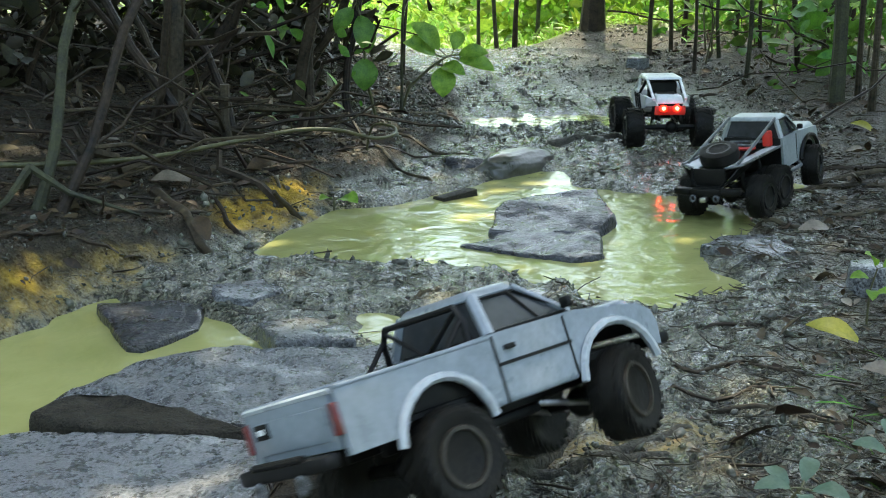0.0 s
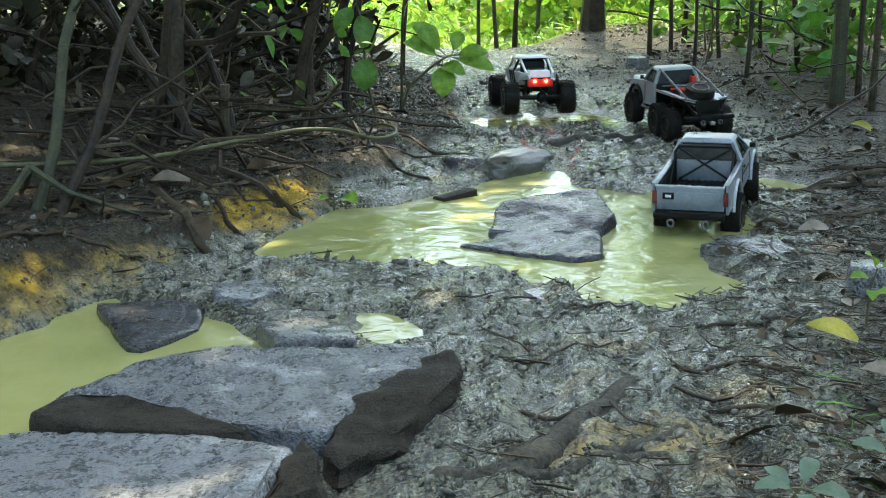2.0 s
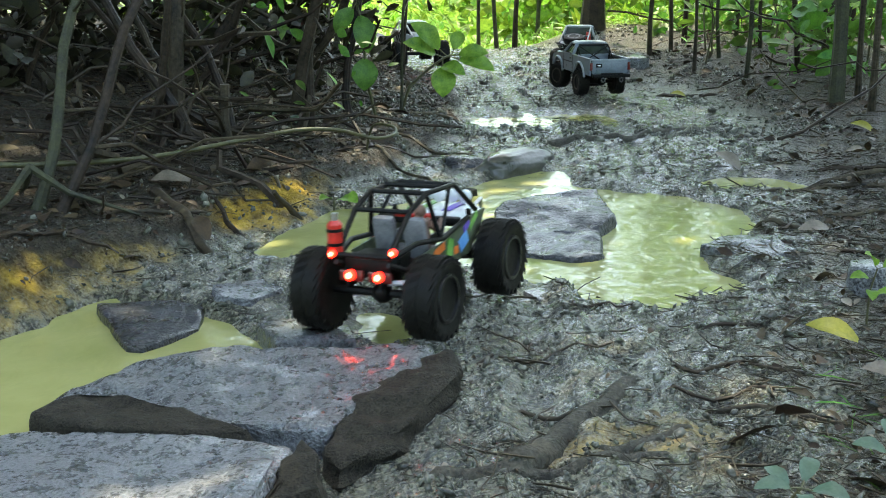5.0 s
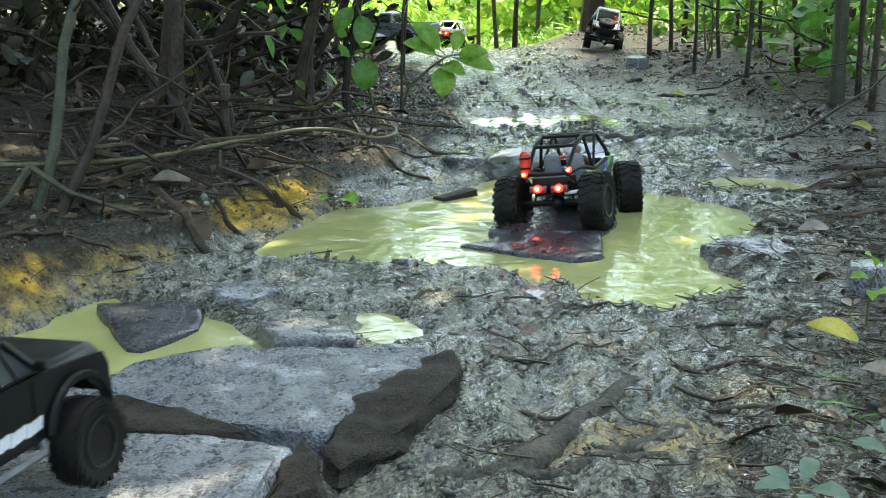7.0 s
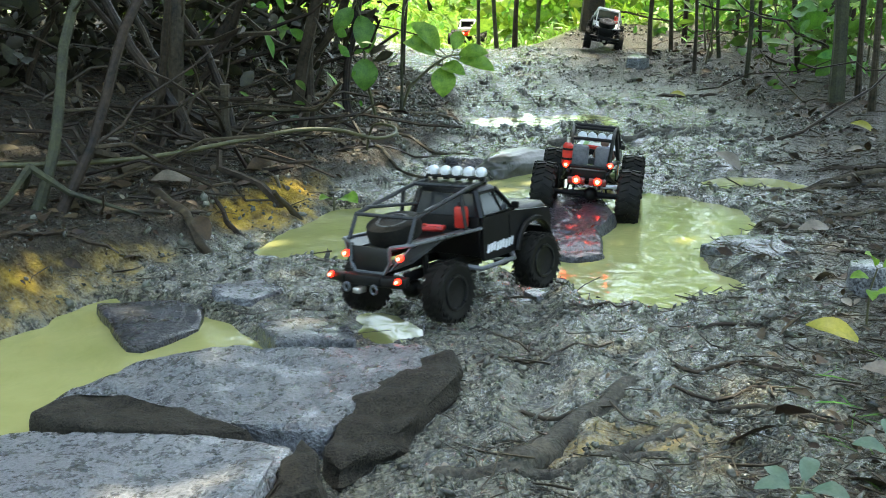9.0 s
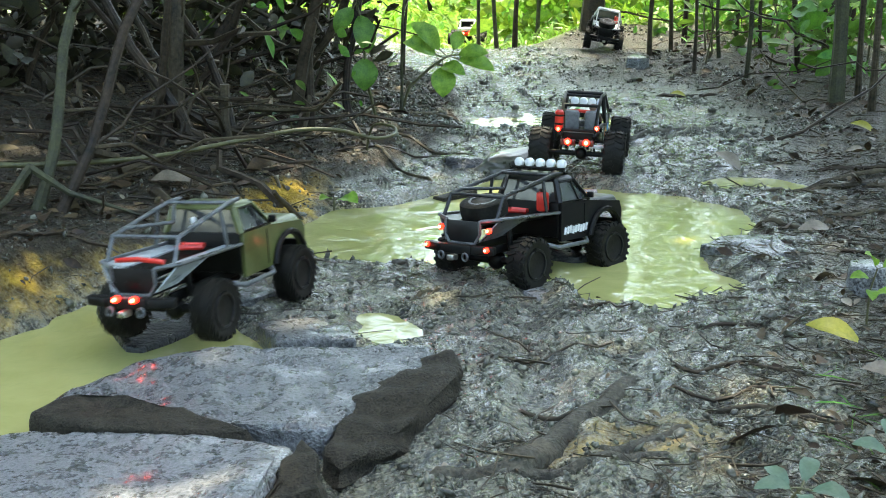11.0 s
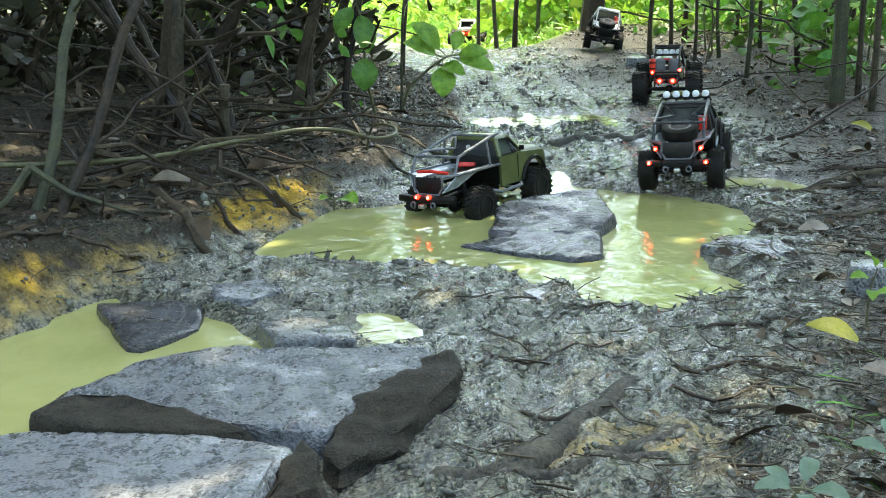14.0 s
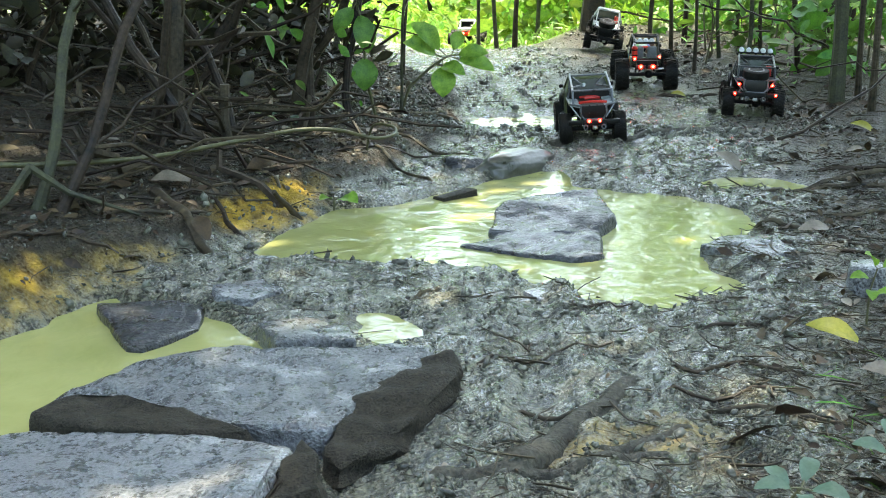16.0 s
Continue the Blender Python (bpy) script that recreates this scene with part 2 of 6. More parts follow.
def thing(name, label, category, group="", at=None):
    ob = new(name)
    ob.empty_display_size = 0.05
    if at is not None:
        ob.matrix_basis = at
    return tagged(ob, label, category, group)


# ---- ground ----
BANK = [(-1.1, 1.0), (-0.80, 1.75), (-0.66, 2.15), (-0.46, 2.55), (-0.28, 2.98), (-0.10, 3.32), (0.03, 3.85), (0.09, 4.5), (0.06, 5.2), (-0.14, 5.9), (-0.5, 7.0), (-1.6, 8.2), (-6.0, 9.0)]
EDGE = [(0.35, 0.0), (0.47, 1.4), (0.70, 2.4), (0.92, 3.2), (1.06, 4.4), (0.98, 5.6), (0.92, 6.5), (1.5, 7.5), (6.0, 8.3)]


def to_outline(x, y, pts):
    """Distance to a closed outline, negative inside."""
    best, inside = np.full(np.shape(x), 1e9), np.zeros(np.shape(x), bool)
    for (ax, ay), (bx, by) in zip(pts, pts[1:] + pts[:1]):
        dx, dy = bx - ax, by - ay
        t = np.clip(((x - ax) * dx + (y - ay) * dy) / (dx * dx + dy * dy), 0, 1)
        best = np.minimum(best, np.hypot(x - ax - t * dx, y - ay - t * dy))
        if dy:
            inside = inside ^ (((ay > y) != (by > y)) & (x < ax + (y - ay) * dx / dy))
    return np.where(inside, -best, best)


POOL = [(-0.41, 2.46), (-0.355, 2.66), (-0.262, 2.90), (-0.13, 2.95), (0.0, 3.08), (0.11, 3.22), (0.26, 3.38), (0.32, 3.33), (0.33, 3.19), (0.46, 3.10), (0.60, 3.05), (0.71, 2.89), (0.71, 2.74), (0.63, 2.61), (0.525, 2.49), (0.53, 2.34), (0.575, 2.26), (0.476, 2.15), (0.37, 2.12), (0.27, 2.13), (0.255, 2.22), (0.18, 2.31), (0.07, 2.34), (-0.05, 2.40), (-0.21, 2.42), (-0.345, 2.42)]
SIDE_POOL = [(-0.80, 1.80), (-0.69, 1.99), (-0.637, 2.115), (-0.60, 2.17), (-0.56, 2.12), (-0.50, 2.12), (-0.43, 2.08), (-0.36, 2.01), (-0.30, 1.90), (-0.265, 1.80), (-0.27, 1.70), (-0.42, 1.66), (-0.54, 1.60), (-0.60, 1.52), (-0.80, 1.45)]


def pool_dist(x, y):
    main, left = to_outline(x, y, POOL), to_outline(x, y, SIDE_POOL)
    small = union([blob(x, y, -0.085, 1.965, 0.055, 0.06), blob(x, y, -0.115, 2.045, 0.035, 0.03)], 0.015)
    far = union([blob(x, y, 0.24, 4.32, 0.12, 0.12), blob(x, y, 0.45, 4.38, 0.13, 0.11)], 0.02)
    rut = union([blob(x, y, 0.80, 3.22, 0.13, 0.10), blob(x, y, 0.90, 3.16, 0.07, 0.07)], 0.02)
    return main, left, small, far, rut


def height(x, y):
    """The ground's height."""
    x, y = np.asarray(x, float), np.asarray(y, float)
    near = step(14, 7, np.abs(y - 3))
    z = 0.020 + 0.012 * fbm(x, y, 0.8, 3, 3) + near * (0.012 * fbm(x, y, 0.20, 11, 4) + 0.014 * fbm(x, y, 0.055, 21, 3))
    z = z + 0.015 * near * np.abs(fbm(x, y * 0.8, 0.045, 31, 3)) + 0.021 * near * np.maximum(fbm(x, y, 0.024, 35, 2), 0)
    z = z + 0.022 * step(4.0, 5.2, y) * step(9.0, 7.0, y) * fbm(x, y, 0.16, 37, 3)
    # two wheel ruts run up the trail, with thrown-up edges
    for off in (-0.11, 0.13):
        u = x - (0.30 + off + 0.10 * (y - 2.0) - 0.02 * (y - 2.0) ** 2 + 0.05 * np.sin(y * 2.1))
        z = z + step(6.5, 5.0, y) * (-0.014 * np.exp(-(u / 0.035) ** 2) + 0.008 * np.exp(-((np.abs(u) - 0.06) / 0.02) ** 2))
    # bedded slabs press the mud down
    z = z - 0.03 * step(0.05, -0.05, blob(x, y, -0.38, 1.45, 0.34, 0.32))
    d = to_line(x, y, BANK) + 0.05 * fbm(x, y, 0.25, 71, 3)
    tall = 0.05 + 0.035 * step(2.5, 2.1, y) - 0.02 * step(3.1, 4.0, y)
    z = z + tall * step(-0.02, 0.10, d) + 0.10 * step(0.05, 1.1, d) + 0.25 * step(1.0, 4.0, d)
    e = to_line(x, y, EDGE)
    z = z + 0.05 * step(0.0, 0.6, -e) * step(1.5, 3.5, y) + 0.3 * step(1.0, 6.0, -e)
    z = z - 0.018 * step(3.4, 4.4, y) + 0.06 * step(7.1, 8.2, y)
    # beyond its crest the trail dips
    z = z - 0.24 * step(1.0, 0.35, np.sqrt(((x - 0.15) / 1.0) ** 2 + ((y - 9.1) / 2.3) ** 2))
    z = z + 0.35 * step(9.5, 16.0, y) + 2.5 * step(16, 40, y)
    wob = 0.03 * fbm(x, y, 0.10, 41, 3)
    main, left, small, far, rut = pool_dist(x, y)
    for p, deep, a, b in ((main, -0.05, -0.07, 0.05), (left, -0.04, -0.05, 0.04), (small, -0.012, -0.03, 0.04), (far, -0.02, -0.05, 0.07), (rut, -0.012, -0.05, 0.06)):
        k = step(a, b, p + wob)
        z = z * k + (deep + 0.006 * fbm(x, y, 0.1, 51, 2)) * (1 - k)
    return z


def ground_at(x, y):
    """The height of the built ground sheet at one place."""
    xs, ys, Z = GRID
    i, j = min(max(int(np.searchsorted(xs, x)) - 1, 0), len(xs) - 2), min(max(int(np.searchsorted(ys, y)) - 1, 0), len(ys) - 2)
    u, v = (x - xs[i]) / (xs[i + 1] - xs[i]), (y - ys[j]) / (ys[j + 1] - ys[j])
    return float((Z[j, i] * (1 - u) + Z[j, i + 1] * u) * (1 - v) + (Z[j + 1, i] * (1 - u) + Z[j + 1, i + 1] * u) * v)


GRID = []


def spread(*runs):
    """Grid lines: runs of (from, to, step at the start, step at the end)."""
    out = []
    for a, b, s0, s1 in runs:
        v = a
        while v < b:
            out.append(v)
            v += s0 + (s1 - s0) * (v - a) / (b - a)
    out.append(runs[-1][1])
    return np.array(out)


def build_ground():
    xs = spread((-70, -8, 8, 0.9), (-8, -2.2, 0.8, 0.08), (-2.2, -0.9, 0.08, 0.016), (-0.9, 1.0, 0.0105, 0.0105), (1.0, 2.4, 0.016, 0.08), (2.4, 8, 0.08, 0.8), (8, 70, 0.9, 8))
    ys = spread((-40, 0, 6, 0.4), (0, 1.25, 0.3, 0.02), (1.25, 2.6, 0.0085, 0.010), (2.6, 4.6, 0.011, 0.02), (4.6, 9, 0.022, 0.06), (9, 20, 0.08, 0.8), (20, 95, 1, 9))
    X, Y = np.meshgrid(xs, ys)
    Z = height(X, Y)
    GRID[:] = [xs, ys, Z]
    n, m = X.shape
    idx = np.arange(n * m).reshape(n, m)
    faces = np.stack([idx[:-1, :-1], idx[:-1, 1:], idx[1:, 1:], idx[1:, :-1]], -1).reshape(-1, 4)
    me = bpy.data.meshes.new("ground")
    me.vertices.add(n * m)
    me.vertices.foreach_set("co", np.stack([X, Y, Z], -1).ravel())
    me.loops.add(faces.size)
    me.loops.foreach_set("vertex_index", faces.ravel())
    me.polygons.add(len(faces))
    me.polygons.foreach_set("loop_start", np.arange(0, faces.size, 4))
    me.update(calc_edges=True)
    me.shade_smooth()
    d, e = to_line(X, Y, BANK), to_line(X, Y, EDGE)
    main, left, *_ = pool_dist(X, Y)
    d = d + 0.05 * fbm(X, Y, 0.25, 71, 3)
    clay = 0.95 * step(-0.03, 0.0, d) * step(0.10, 0.03, d + 0.10 * fbm(X, Y, 0.10, 79, 3)) * step(3.02, 2.92, Y) * step(1.2, 1.7, Y) * (0.40 + 0.60 * step(-0.1, 0.1, fbm(X, Y, 0.14, 77, 3)))
    # the cut is dark with washed-down soil between its two yellow faces
    clay = clay * (1 - 0.92 * step(2.36, 2.44, Y) * step(2.66, 2.58, Y))
    clay = np.maximum(clay, 0.95 * step(0.035, -0.02, blob(X, Y, -0.385, 2.78, 0.19, 0.055, 66) + 0.04 * fbm(X, Y, 0.08, 83, 3)))
    clay = np.maximum(clay, 0.42 * step(0.04, -0.03, blob(X, Y, 0.24, 1.47, 0.13, 0.05, 18)))
    clay = np.maximum(clay, 0.42 * step(0.07, 0.0, np.abs(left - 0.06)) * step(-0.5, -0.62, X))
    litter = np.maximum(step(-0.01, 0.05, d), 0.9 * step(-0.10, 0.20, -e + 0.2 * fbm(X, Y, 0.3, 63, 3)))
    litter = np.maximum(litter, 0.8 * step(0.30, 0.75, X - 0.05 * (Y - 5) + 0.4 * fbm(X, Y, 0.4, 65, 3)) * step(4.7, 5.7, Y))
    grass = step(7.6, 8.6, Y + 0.4 * fbm(X, Y, 0.8, 61, 3)) * np.maximum(step(1.6, 1.0, np.abs(X + 0.2)), 0.55)
    pale = 0.9 * step(0.15, 0.0, blob(X, Y, -0.44, 7.5, 0.35, 0.40))
    dry = np.clip(0.75 * litter + grass + clay * 0.6, 0, 1)
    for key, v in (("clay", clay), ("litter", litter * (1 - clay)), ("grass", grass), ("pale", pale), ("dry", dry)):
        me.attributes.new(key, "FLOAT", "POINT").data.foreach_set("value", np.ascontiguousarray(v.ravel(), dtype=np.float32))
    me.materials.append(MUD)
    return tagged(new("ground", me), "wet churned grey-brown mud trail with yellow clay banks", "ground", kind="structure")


build_ground()


def build_water(name, cx, cy, rx, ry, label, z=0.0):
    """A still sheet of murky water; the ground rises through it and makes the shore."""
    bm = bmesh.new()
    n = 40
    vs = [bm.verts.new((cx + rx * math.cos(2 * math.pi * k / n), cy + ry * math.sin(2 * math.pi * k / n), z)) for k in range(n)]
    bm.faces.new(vs)
    return tagged(new(name, bm_mesh(name, bm, WATER)), label, "puddle", kind="structure")


build_water("water_1", 0.15, 2.70, 0.72, 0.78, "murky yellow-green water in the deep trail puddle")
build_water("water_2", -0.56, 1.82, 0.40, 0.42, "murky yellow-green water pooled among flat stones")
build_water("water_3", -0.09, 1.99, 0.11, 0.13, "small murky puddle in the mud", 0.003)
build_water("water_4", 0.34, 4.35, 0.32, 0.20, "shallow brown water lying in the ruts", -0.006)
build_water("water_5", 0.84, 3.20, 0.22, 0.16, "thin sheet of water in a wheel rut", -0.002)


# ---- rocks ----
def rock_mesh(name, outline, top, bottom, seed, rough=0.006, tilt=(0.0, 0.0), bevel=0.012, cuts=4, taper=0.94, stone=None, strata=0.5):
    """A split stone: an uneven outline drawn up to a tilted top, broken edges and a pitted skin."""
    bm = bmesh.new()
    cx, cy = sum(p[0] for p in outline) / len(outline), sum(p[1] for p in outline) / len(outline)
    lo = [bm.verts.new((x, y, bottom)) for x, y in outline]
    hi = [bm.verts.new((cx + (x - cx) * taper, cy + (y - cy) * taper, top + tilt[0] * (x - cx) + tilt[1] * (y - cy))) for x, y in outline]
    n = len(lo)
    bm.faces.new(lo[::-1])
    bm.faces.new(hi)
    for i in range(n):
        bm.faces.new((lo[i], lo[(i + 1) % n], hi[(i + 1) % n], hi[i]))
    bmesh.ops.bevel(bm, geom=list(bm.edges), offset=bevel, segments=2, affect="EDGES", profile=0.6)
    bmesh.ops.triangulate(bm, faces=bm.faces)
    for _ in range(cuts):
        long_edges = [e for e in bm.edges if e.calc_length() > 0.016]
        if not long_edges or len(bm.faces) > 16000:
            break
        bmesh.ops.subdivide_edges(bm, edges=long_edges, cuts=1)
        bmesh.ops.triangulate(bm, faces=[f for f in bm.faces if len(f.verts) > 3])
    bm.normal_update()
    for v in bm.verts:
        p = v.co * 9 + Vector((seed * 3.7, seed * 1.3, 0))
        q = Vector((v.co.x * 5, v.co.y * 16, v.co.z * 60)) + Vector((seed, 0, 0))
        d = noise.noise(p) * 1.0 + noise.noise(p * 3) * 0.5 + noise.noise(p * 8) * 0.25 + noise.noise(q) * strata
        v.co += v.normal * d * rough
    return bm_mesh(name, bm, stone or ROCK, True, 50)


def rock(label, outline, top, bottom, seed, **kw):
    cx, cy = sum(p[0] for p in outline) / len(outline), sum(p[1] for p in outline) / len(outline)
    me = rock_mesh("rock", [(x - cx, y - cy) for x, y in outline], top, bottom, seed, **kw)
    ob = new("rock", me)
    ob.location = (cx, cy, 0)
    return tagged(ob, label, "rock", "rocks in the mud")


rock("large tilted grey slate slab with a dark split face", [(-0.565, 1.60), (-0.47, 1.72), (-0.30, 1.735), (-0.10, 1.73), (0.005, 1.70), (-0.01, 1.64), (-0.14, 1.47), (-0.24, 1.49), (-0.36, 1.52), (-0.46, 1.545)], 0.046, -0.06, 1, tilt=(0.06, 0.13), rough=0.009, bevel=0.016)
rock("broad muddy grey slab sunk in the wet mud", [(-0.72, 1.50), (-0.45, 1.50), (-0.22, 1.45), (-0.165, 1.40), (-0.20, 1.26), (-0.24, 1.0), (-0.74, 0.95)], 0.040, -0.06, 2, tilt=(0.04, -0.02), rough=0.008, bevel=0.018)
rock("flat dark slate slab lying in the small pool", [(-0.615, 2.09), (-0.50, 2.13), (-0.42, 2.10), (-0.40, 1.98), (-0.475, 1.86), (-0.505, 1.865)], 0.012, -0.07, 3, tilt=(-0.04, 0.01), bevel=0.006, rough=0.005, stone=ROCK_WET)
rock("flat pale grey stone flush with the mud", [(-0.31, 1.93), (-0.22, 1.96), (-0.15, 1.92), (-0.13, 1.84), (-0.26, 1.83)], 0.034, -0.06, 4, bevel=0.006, rough=0.005)
rock("flat muddy stone beside the pool", [(-0.42, 2.16), (-0.33, 2.20), (-0.28, 2.14), (-0.33, 2.06), (-0.40, 2.08)], 0.032, -0.06, 5, bevel=0.006, rough=0.005)
rock("wet blocky slate boulder standing in the puddle", [(0.09, 2.62), (0.115, 2.80), (0.20, 2.90), (0.375, 2.935), (0.40, 2.74), (0.335, 2.60), (0.2, 2.61)], 0.030, -0.09, 6, tilt=(0.03, 0.10), rough=0.008, bevel=0.012, stone=ROCK_WET)
rock("low dark slate lying against the puddle boulder", [(0.02, 2.55), (0.13, 2.66), (0.30, 2.67), (0.345, 2.62), (0.335, 2.44), (0.27, 2.41), (0.16, 2.46)], 0.013, -0.09, 7, tilt=(0.05, 0.03), rough=0.010, bevel=0.012, stone=ROCK_WET)


def boulder(label, x, y, z, size, turn, seed, stone):
    """A water-worn stone: an uneven rounded lump."""
    bm = bmesh.new()
    bmesh.ops.create_icosphere(bm, subdivisions=5, radius=1.0)
    for v in bm.verts:
        c = v.co.copy()
        v.co = Vector([math.copysign(abs(q) ** 0.8, q) * k for q, k in zip(c, size)])
        v.co *= 1 + 0.16 * noise.noise(c * 1.3 + Vector((seed, 0, 0))) + 0.05 * noise.noise(c * 4 + Vector((seed, 0, 0))) + 0.02 * noise.noise(c * 12)
    ob = new("rock", bm_mesh("rock", bm, stone, True, 70))
    ob.matrix_basis = pose(x, y, z, 0, 0, turn)
    return tagged(ob, label, "rock", "rocks in the mud")


boulder("long rounded muddy boulder at the puddle head", 0.195, 3.40, 0.010, (0.150, 0.062, 0.046), 52, 8, ROCK_MUD)
boulder("dark muddy stone half buried beside the boulder", 0.055, 3.37, 0.0, (0.07, 0.06, 0.05), 20, 9, ROCK_WET)
rock("thin flat stone at the water's edge", [(-0.03, 3.03), (0.07, 3.11), (0.09, 3.07), (0.0, 2.99)], 0.012, -0.03, 9, tilt=(0.08, 0.0), bevel=0.004, rough=0.002, stone=ROCK_DARK)
rock("muddy slate slab on the puddle shore", [(0.52, 2.47), (0.58, 2.55), (0.70, 2.55), (0.72, 2.43), (0.62, 2.36)], 0.026, -0.07, 10, bevel=0.008, rough=0.008)
rock("flat grey stone in the mud between the pools", [(0.14, 2.17), (0.19, 2.215), (0.25, 2.18), (0.24, 2.11), (0.17, 2.11)], 0.018, -0.05, 11, bevel=0.008, rough=0.006)
rock("pale grey stone on the trail edge", [(0.87, 5.98), (0.89, 6.08), (0.97, 6.12), (1.0, 6.0), (0.94, 5.95)], 0.055, -0.03, 12, bevel=0.018, rough=0.006)
rock("small pale stone beside the trail", [(0.72, 2.13), (0.735, 2.18), (0.785, 2.185), (0.80, 2.12), (0.75, 2.10)], 0.075, -0.02, 13, bevel=0.012, rough=0.003)
# The slab's wet, shadowed broken faces, built as separate darkened stones.
rock("broken wet slate edge at the end of the slab, its shade put into the colour", [(-0.125, 1.60), (-0.05, 1.665), (0.02, 1.685), (0.026, 1.61), (-0.05, 1.47), (-0.132, 1.375), (-0.155, 1.41)], 0.047, -0.06, 14, tilt=(0.02, 0.16), rough=0.009, bevel=0.006, taper=0.9, stone=ROCK_DARK, strata=1.6)
rock("split ledge along the grey slab, coloured dark for wet stone and shade", [(-0.565, 1.53), (-0.51, 1.592), (-0.425, 1.578), (-0.34, 1.525), (-0.22, 1.465), (-0.33, 1.455), (-0.47, 1.475)], 0.044, -0.06, 15, tilt=(0.03, 0.14), rough=0.010, bevel=0.006, taper=0.85, stone=ROCK_DARK, strata=1.6)
rock("broken block of slate in the mud, coloured dark for wet stone and shade", [(-0.215, 1.25), (-0.19, 1.36), (-0.172, 1.42), (-0.14, 1.37), (-0.125, 1.27)], 0.052, -0.05, 16, tilt=(0.05, 0.1), rough=0.008, bevel=0.006, taper=0.75, stone=ROCK_DARK, strata=1.6)


# ---- model trucks ----
RUBBER = mat("muddy_rubber", (0.0022, 0.0022, 0.0021), (0.019, 0.0175, 0.014), (0.45, 0.8), 35, 0.5, depth=0.002, spec=0.18)
BLACK = mat("black_plastic", (0.002, 0.002, 0.0022), (0.009, 0.0088, 0.008), (0.35, 0.6), 30, 0.2, depth=0.001, spec=0.2)
RIM = mat("muddy_rim", (0.014, 0.011, 0.008), (0.075, 0.062, 0.046), (0.35, 0.65), 60, 0.4, metal=0.3, depth=0.001)
RIM_BLACK = mat("black_rim", (0.003, 0.003, 0.003), (0.018, 0.018, 0.017), (0.25, 0.5), 60, 0.3, depth=0.001)
STEEL = mat("scratched_steel", (0.28, 0.28, 0.28), (0.6, 0.6, 0.58), (0.22, 0.5), 40, 0.2, metal=1.0, depth=0.001)
TUBING = mat("dark_tubing", (0.012, 0.0125, 0.013), (0.05, 0.051, 0.053), (0.25, 0.5), 40, 0.2, metal=0.5, depth=0.001)
GREY_TUBE = mat("grey_tubing", (0.05, 0.053, 0.056), (0.15, 0.157, 0.165), (0.25, 0.5), 40, 0.2, metal=0.3, depth=0.001)
SILVER = mat("silver_blue_paint", (0.11, 0.135, 0.155), (0.215, 0.245, 0.275), (0.25, 0.5), 14, 0.12, fine=9, coat=0.4, depth=0.001)
PALE = mat("dusty_white_paint", (0.20, 0.225, 0.22), (0.36, 0.39, 0.38), (0.3, 0.5), 16, 0.12, fine=9, coat=0.3, depth=0.001)
FLARE = mat("bright_flare", (0.24, 0.265, 0.28), (0.40, 0.43, 0.45), (0.25, 0.4), 20, 0.1, coat=0.3, depth=0.001)
OLIVE = mat("olive_paint", (0.050, 0.060, 0.018), (0.105, 0.120, 0.038), (0.3, 0.55), 14, 0.15, fine=9, coat=0.25, depth=0.001)
JET = mat("black_paint", (0.002, 0.002, 0.0023), (0.009, 0.009, 0.0092), (0.3, 0.5), 14, 0.12, spec=0.35, coat=0.08, depth=0.001)
RED = mat("red_plastic", (0.40, 0.018, 0.012), (0.68, 0.04, 0.025), (0.3, 0.5), 25, 0.1, coat=0.2, depth=0.001)
ORANGE = mat("orange_decal", (0.55, 0.12, 0.02), (0.75, 0.2, 0.04), (0.4, 0.6), 25, 0.1)
BLUE = mat("blue_decal", (0.08, 0.28, 0.6), (0.2, 0.45, 0.75), (0.4, 0.6), 25, 0.1)
PURPLE = mat("purple_decal", (0.10, 0.06, 0.38), (0.2, 0.12, 0.5), (0.4, 0.6), 25, 0.1)
GREEN = mat("green_decal", (0.08, 0.26, 0.04), (0.2, 0.42, 0.09), (0.4, 0.6), 25, 0.1)
CAMO = mat("camouflage_panel", (0.02, 0.03, 0.018), (0.14, 0.16, 0.09), (0.4, 0.65), 28, 0.15, fine=2, depth=0.001)
WHITE = mat("white_plastic", (0.50, 0.51, 0.52), (0.74, 0.74, 0.74), (0.25, 0.45), 25, 0.08, coat=0.2, depth=0.001)
DOLL = mat("doll_plastic", (0.14, 0.08, 0.06), (0.26, 0.15, 0.11), (0.45, 0.6), 25, 0.1)
CLOTH = mat("grey_cloth", (0.10, 0.10, 0.105), (0.24, 0.24, 0.245), (0.7, 0.9), 60, 0.4, depth=0.001)
GLASS = mat("tinted_window", (0.02, 0.023, 0.025), (0.05, 0.056, 0.06), (0.05, 0.12), 10, 0.0, coat=0.3)
TAIL = mat("tail_lens", (0.09, 0.010, 0.009), (0.16, 0.022, 0.018), (0.15, 0.3), 20, 0.0, coat=0.5)
LIT = mat("lit_tail_lamp", (0.8, 0.05, 0.03), (0.9, 0.08, 0.05), (0.2, 0.3), 20, 0.0, glow=(1.0, 0.010, 0.008, 1.6))
LIT_CORE = mat("lit_lamp_core", (0.9, 0.4, 0.2), (0.9, 0.4, 0.2), (0.2, 0.3), 20, 0.0, glow=(1.0, 0.10, 0.06, 5.0))
AMBER = mat("amber_lens", (0.6, 0.16, 0.03), (0.75, 0.25, 0.05), (0.15, 0.3), 20, 0.0)


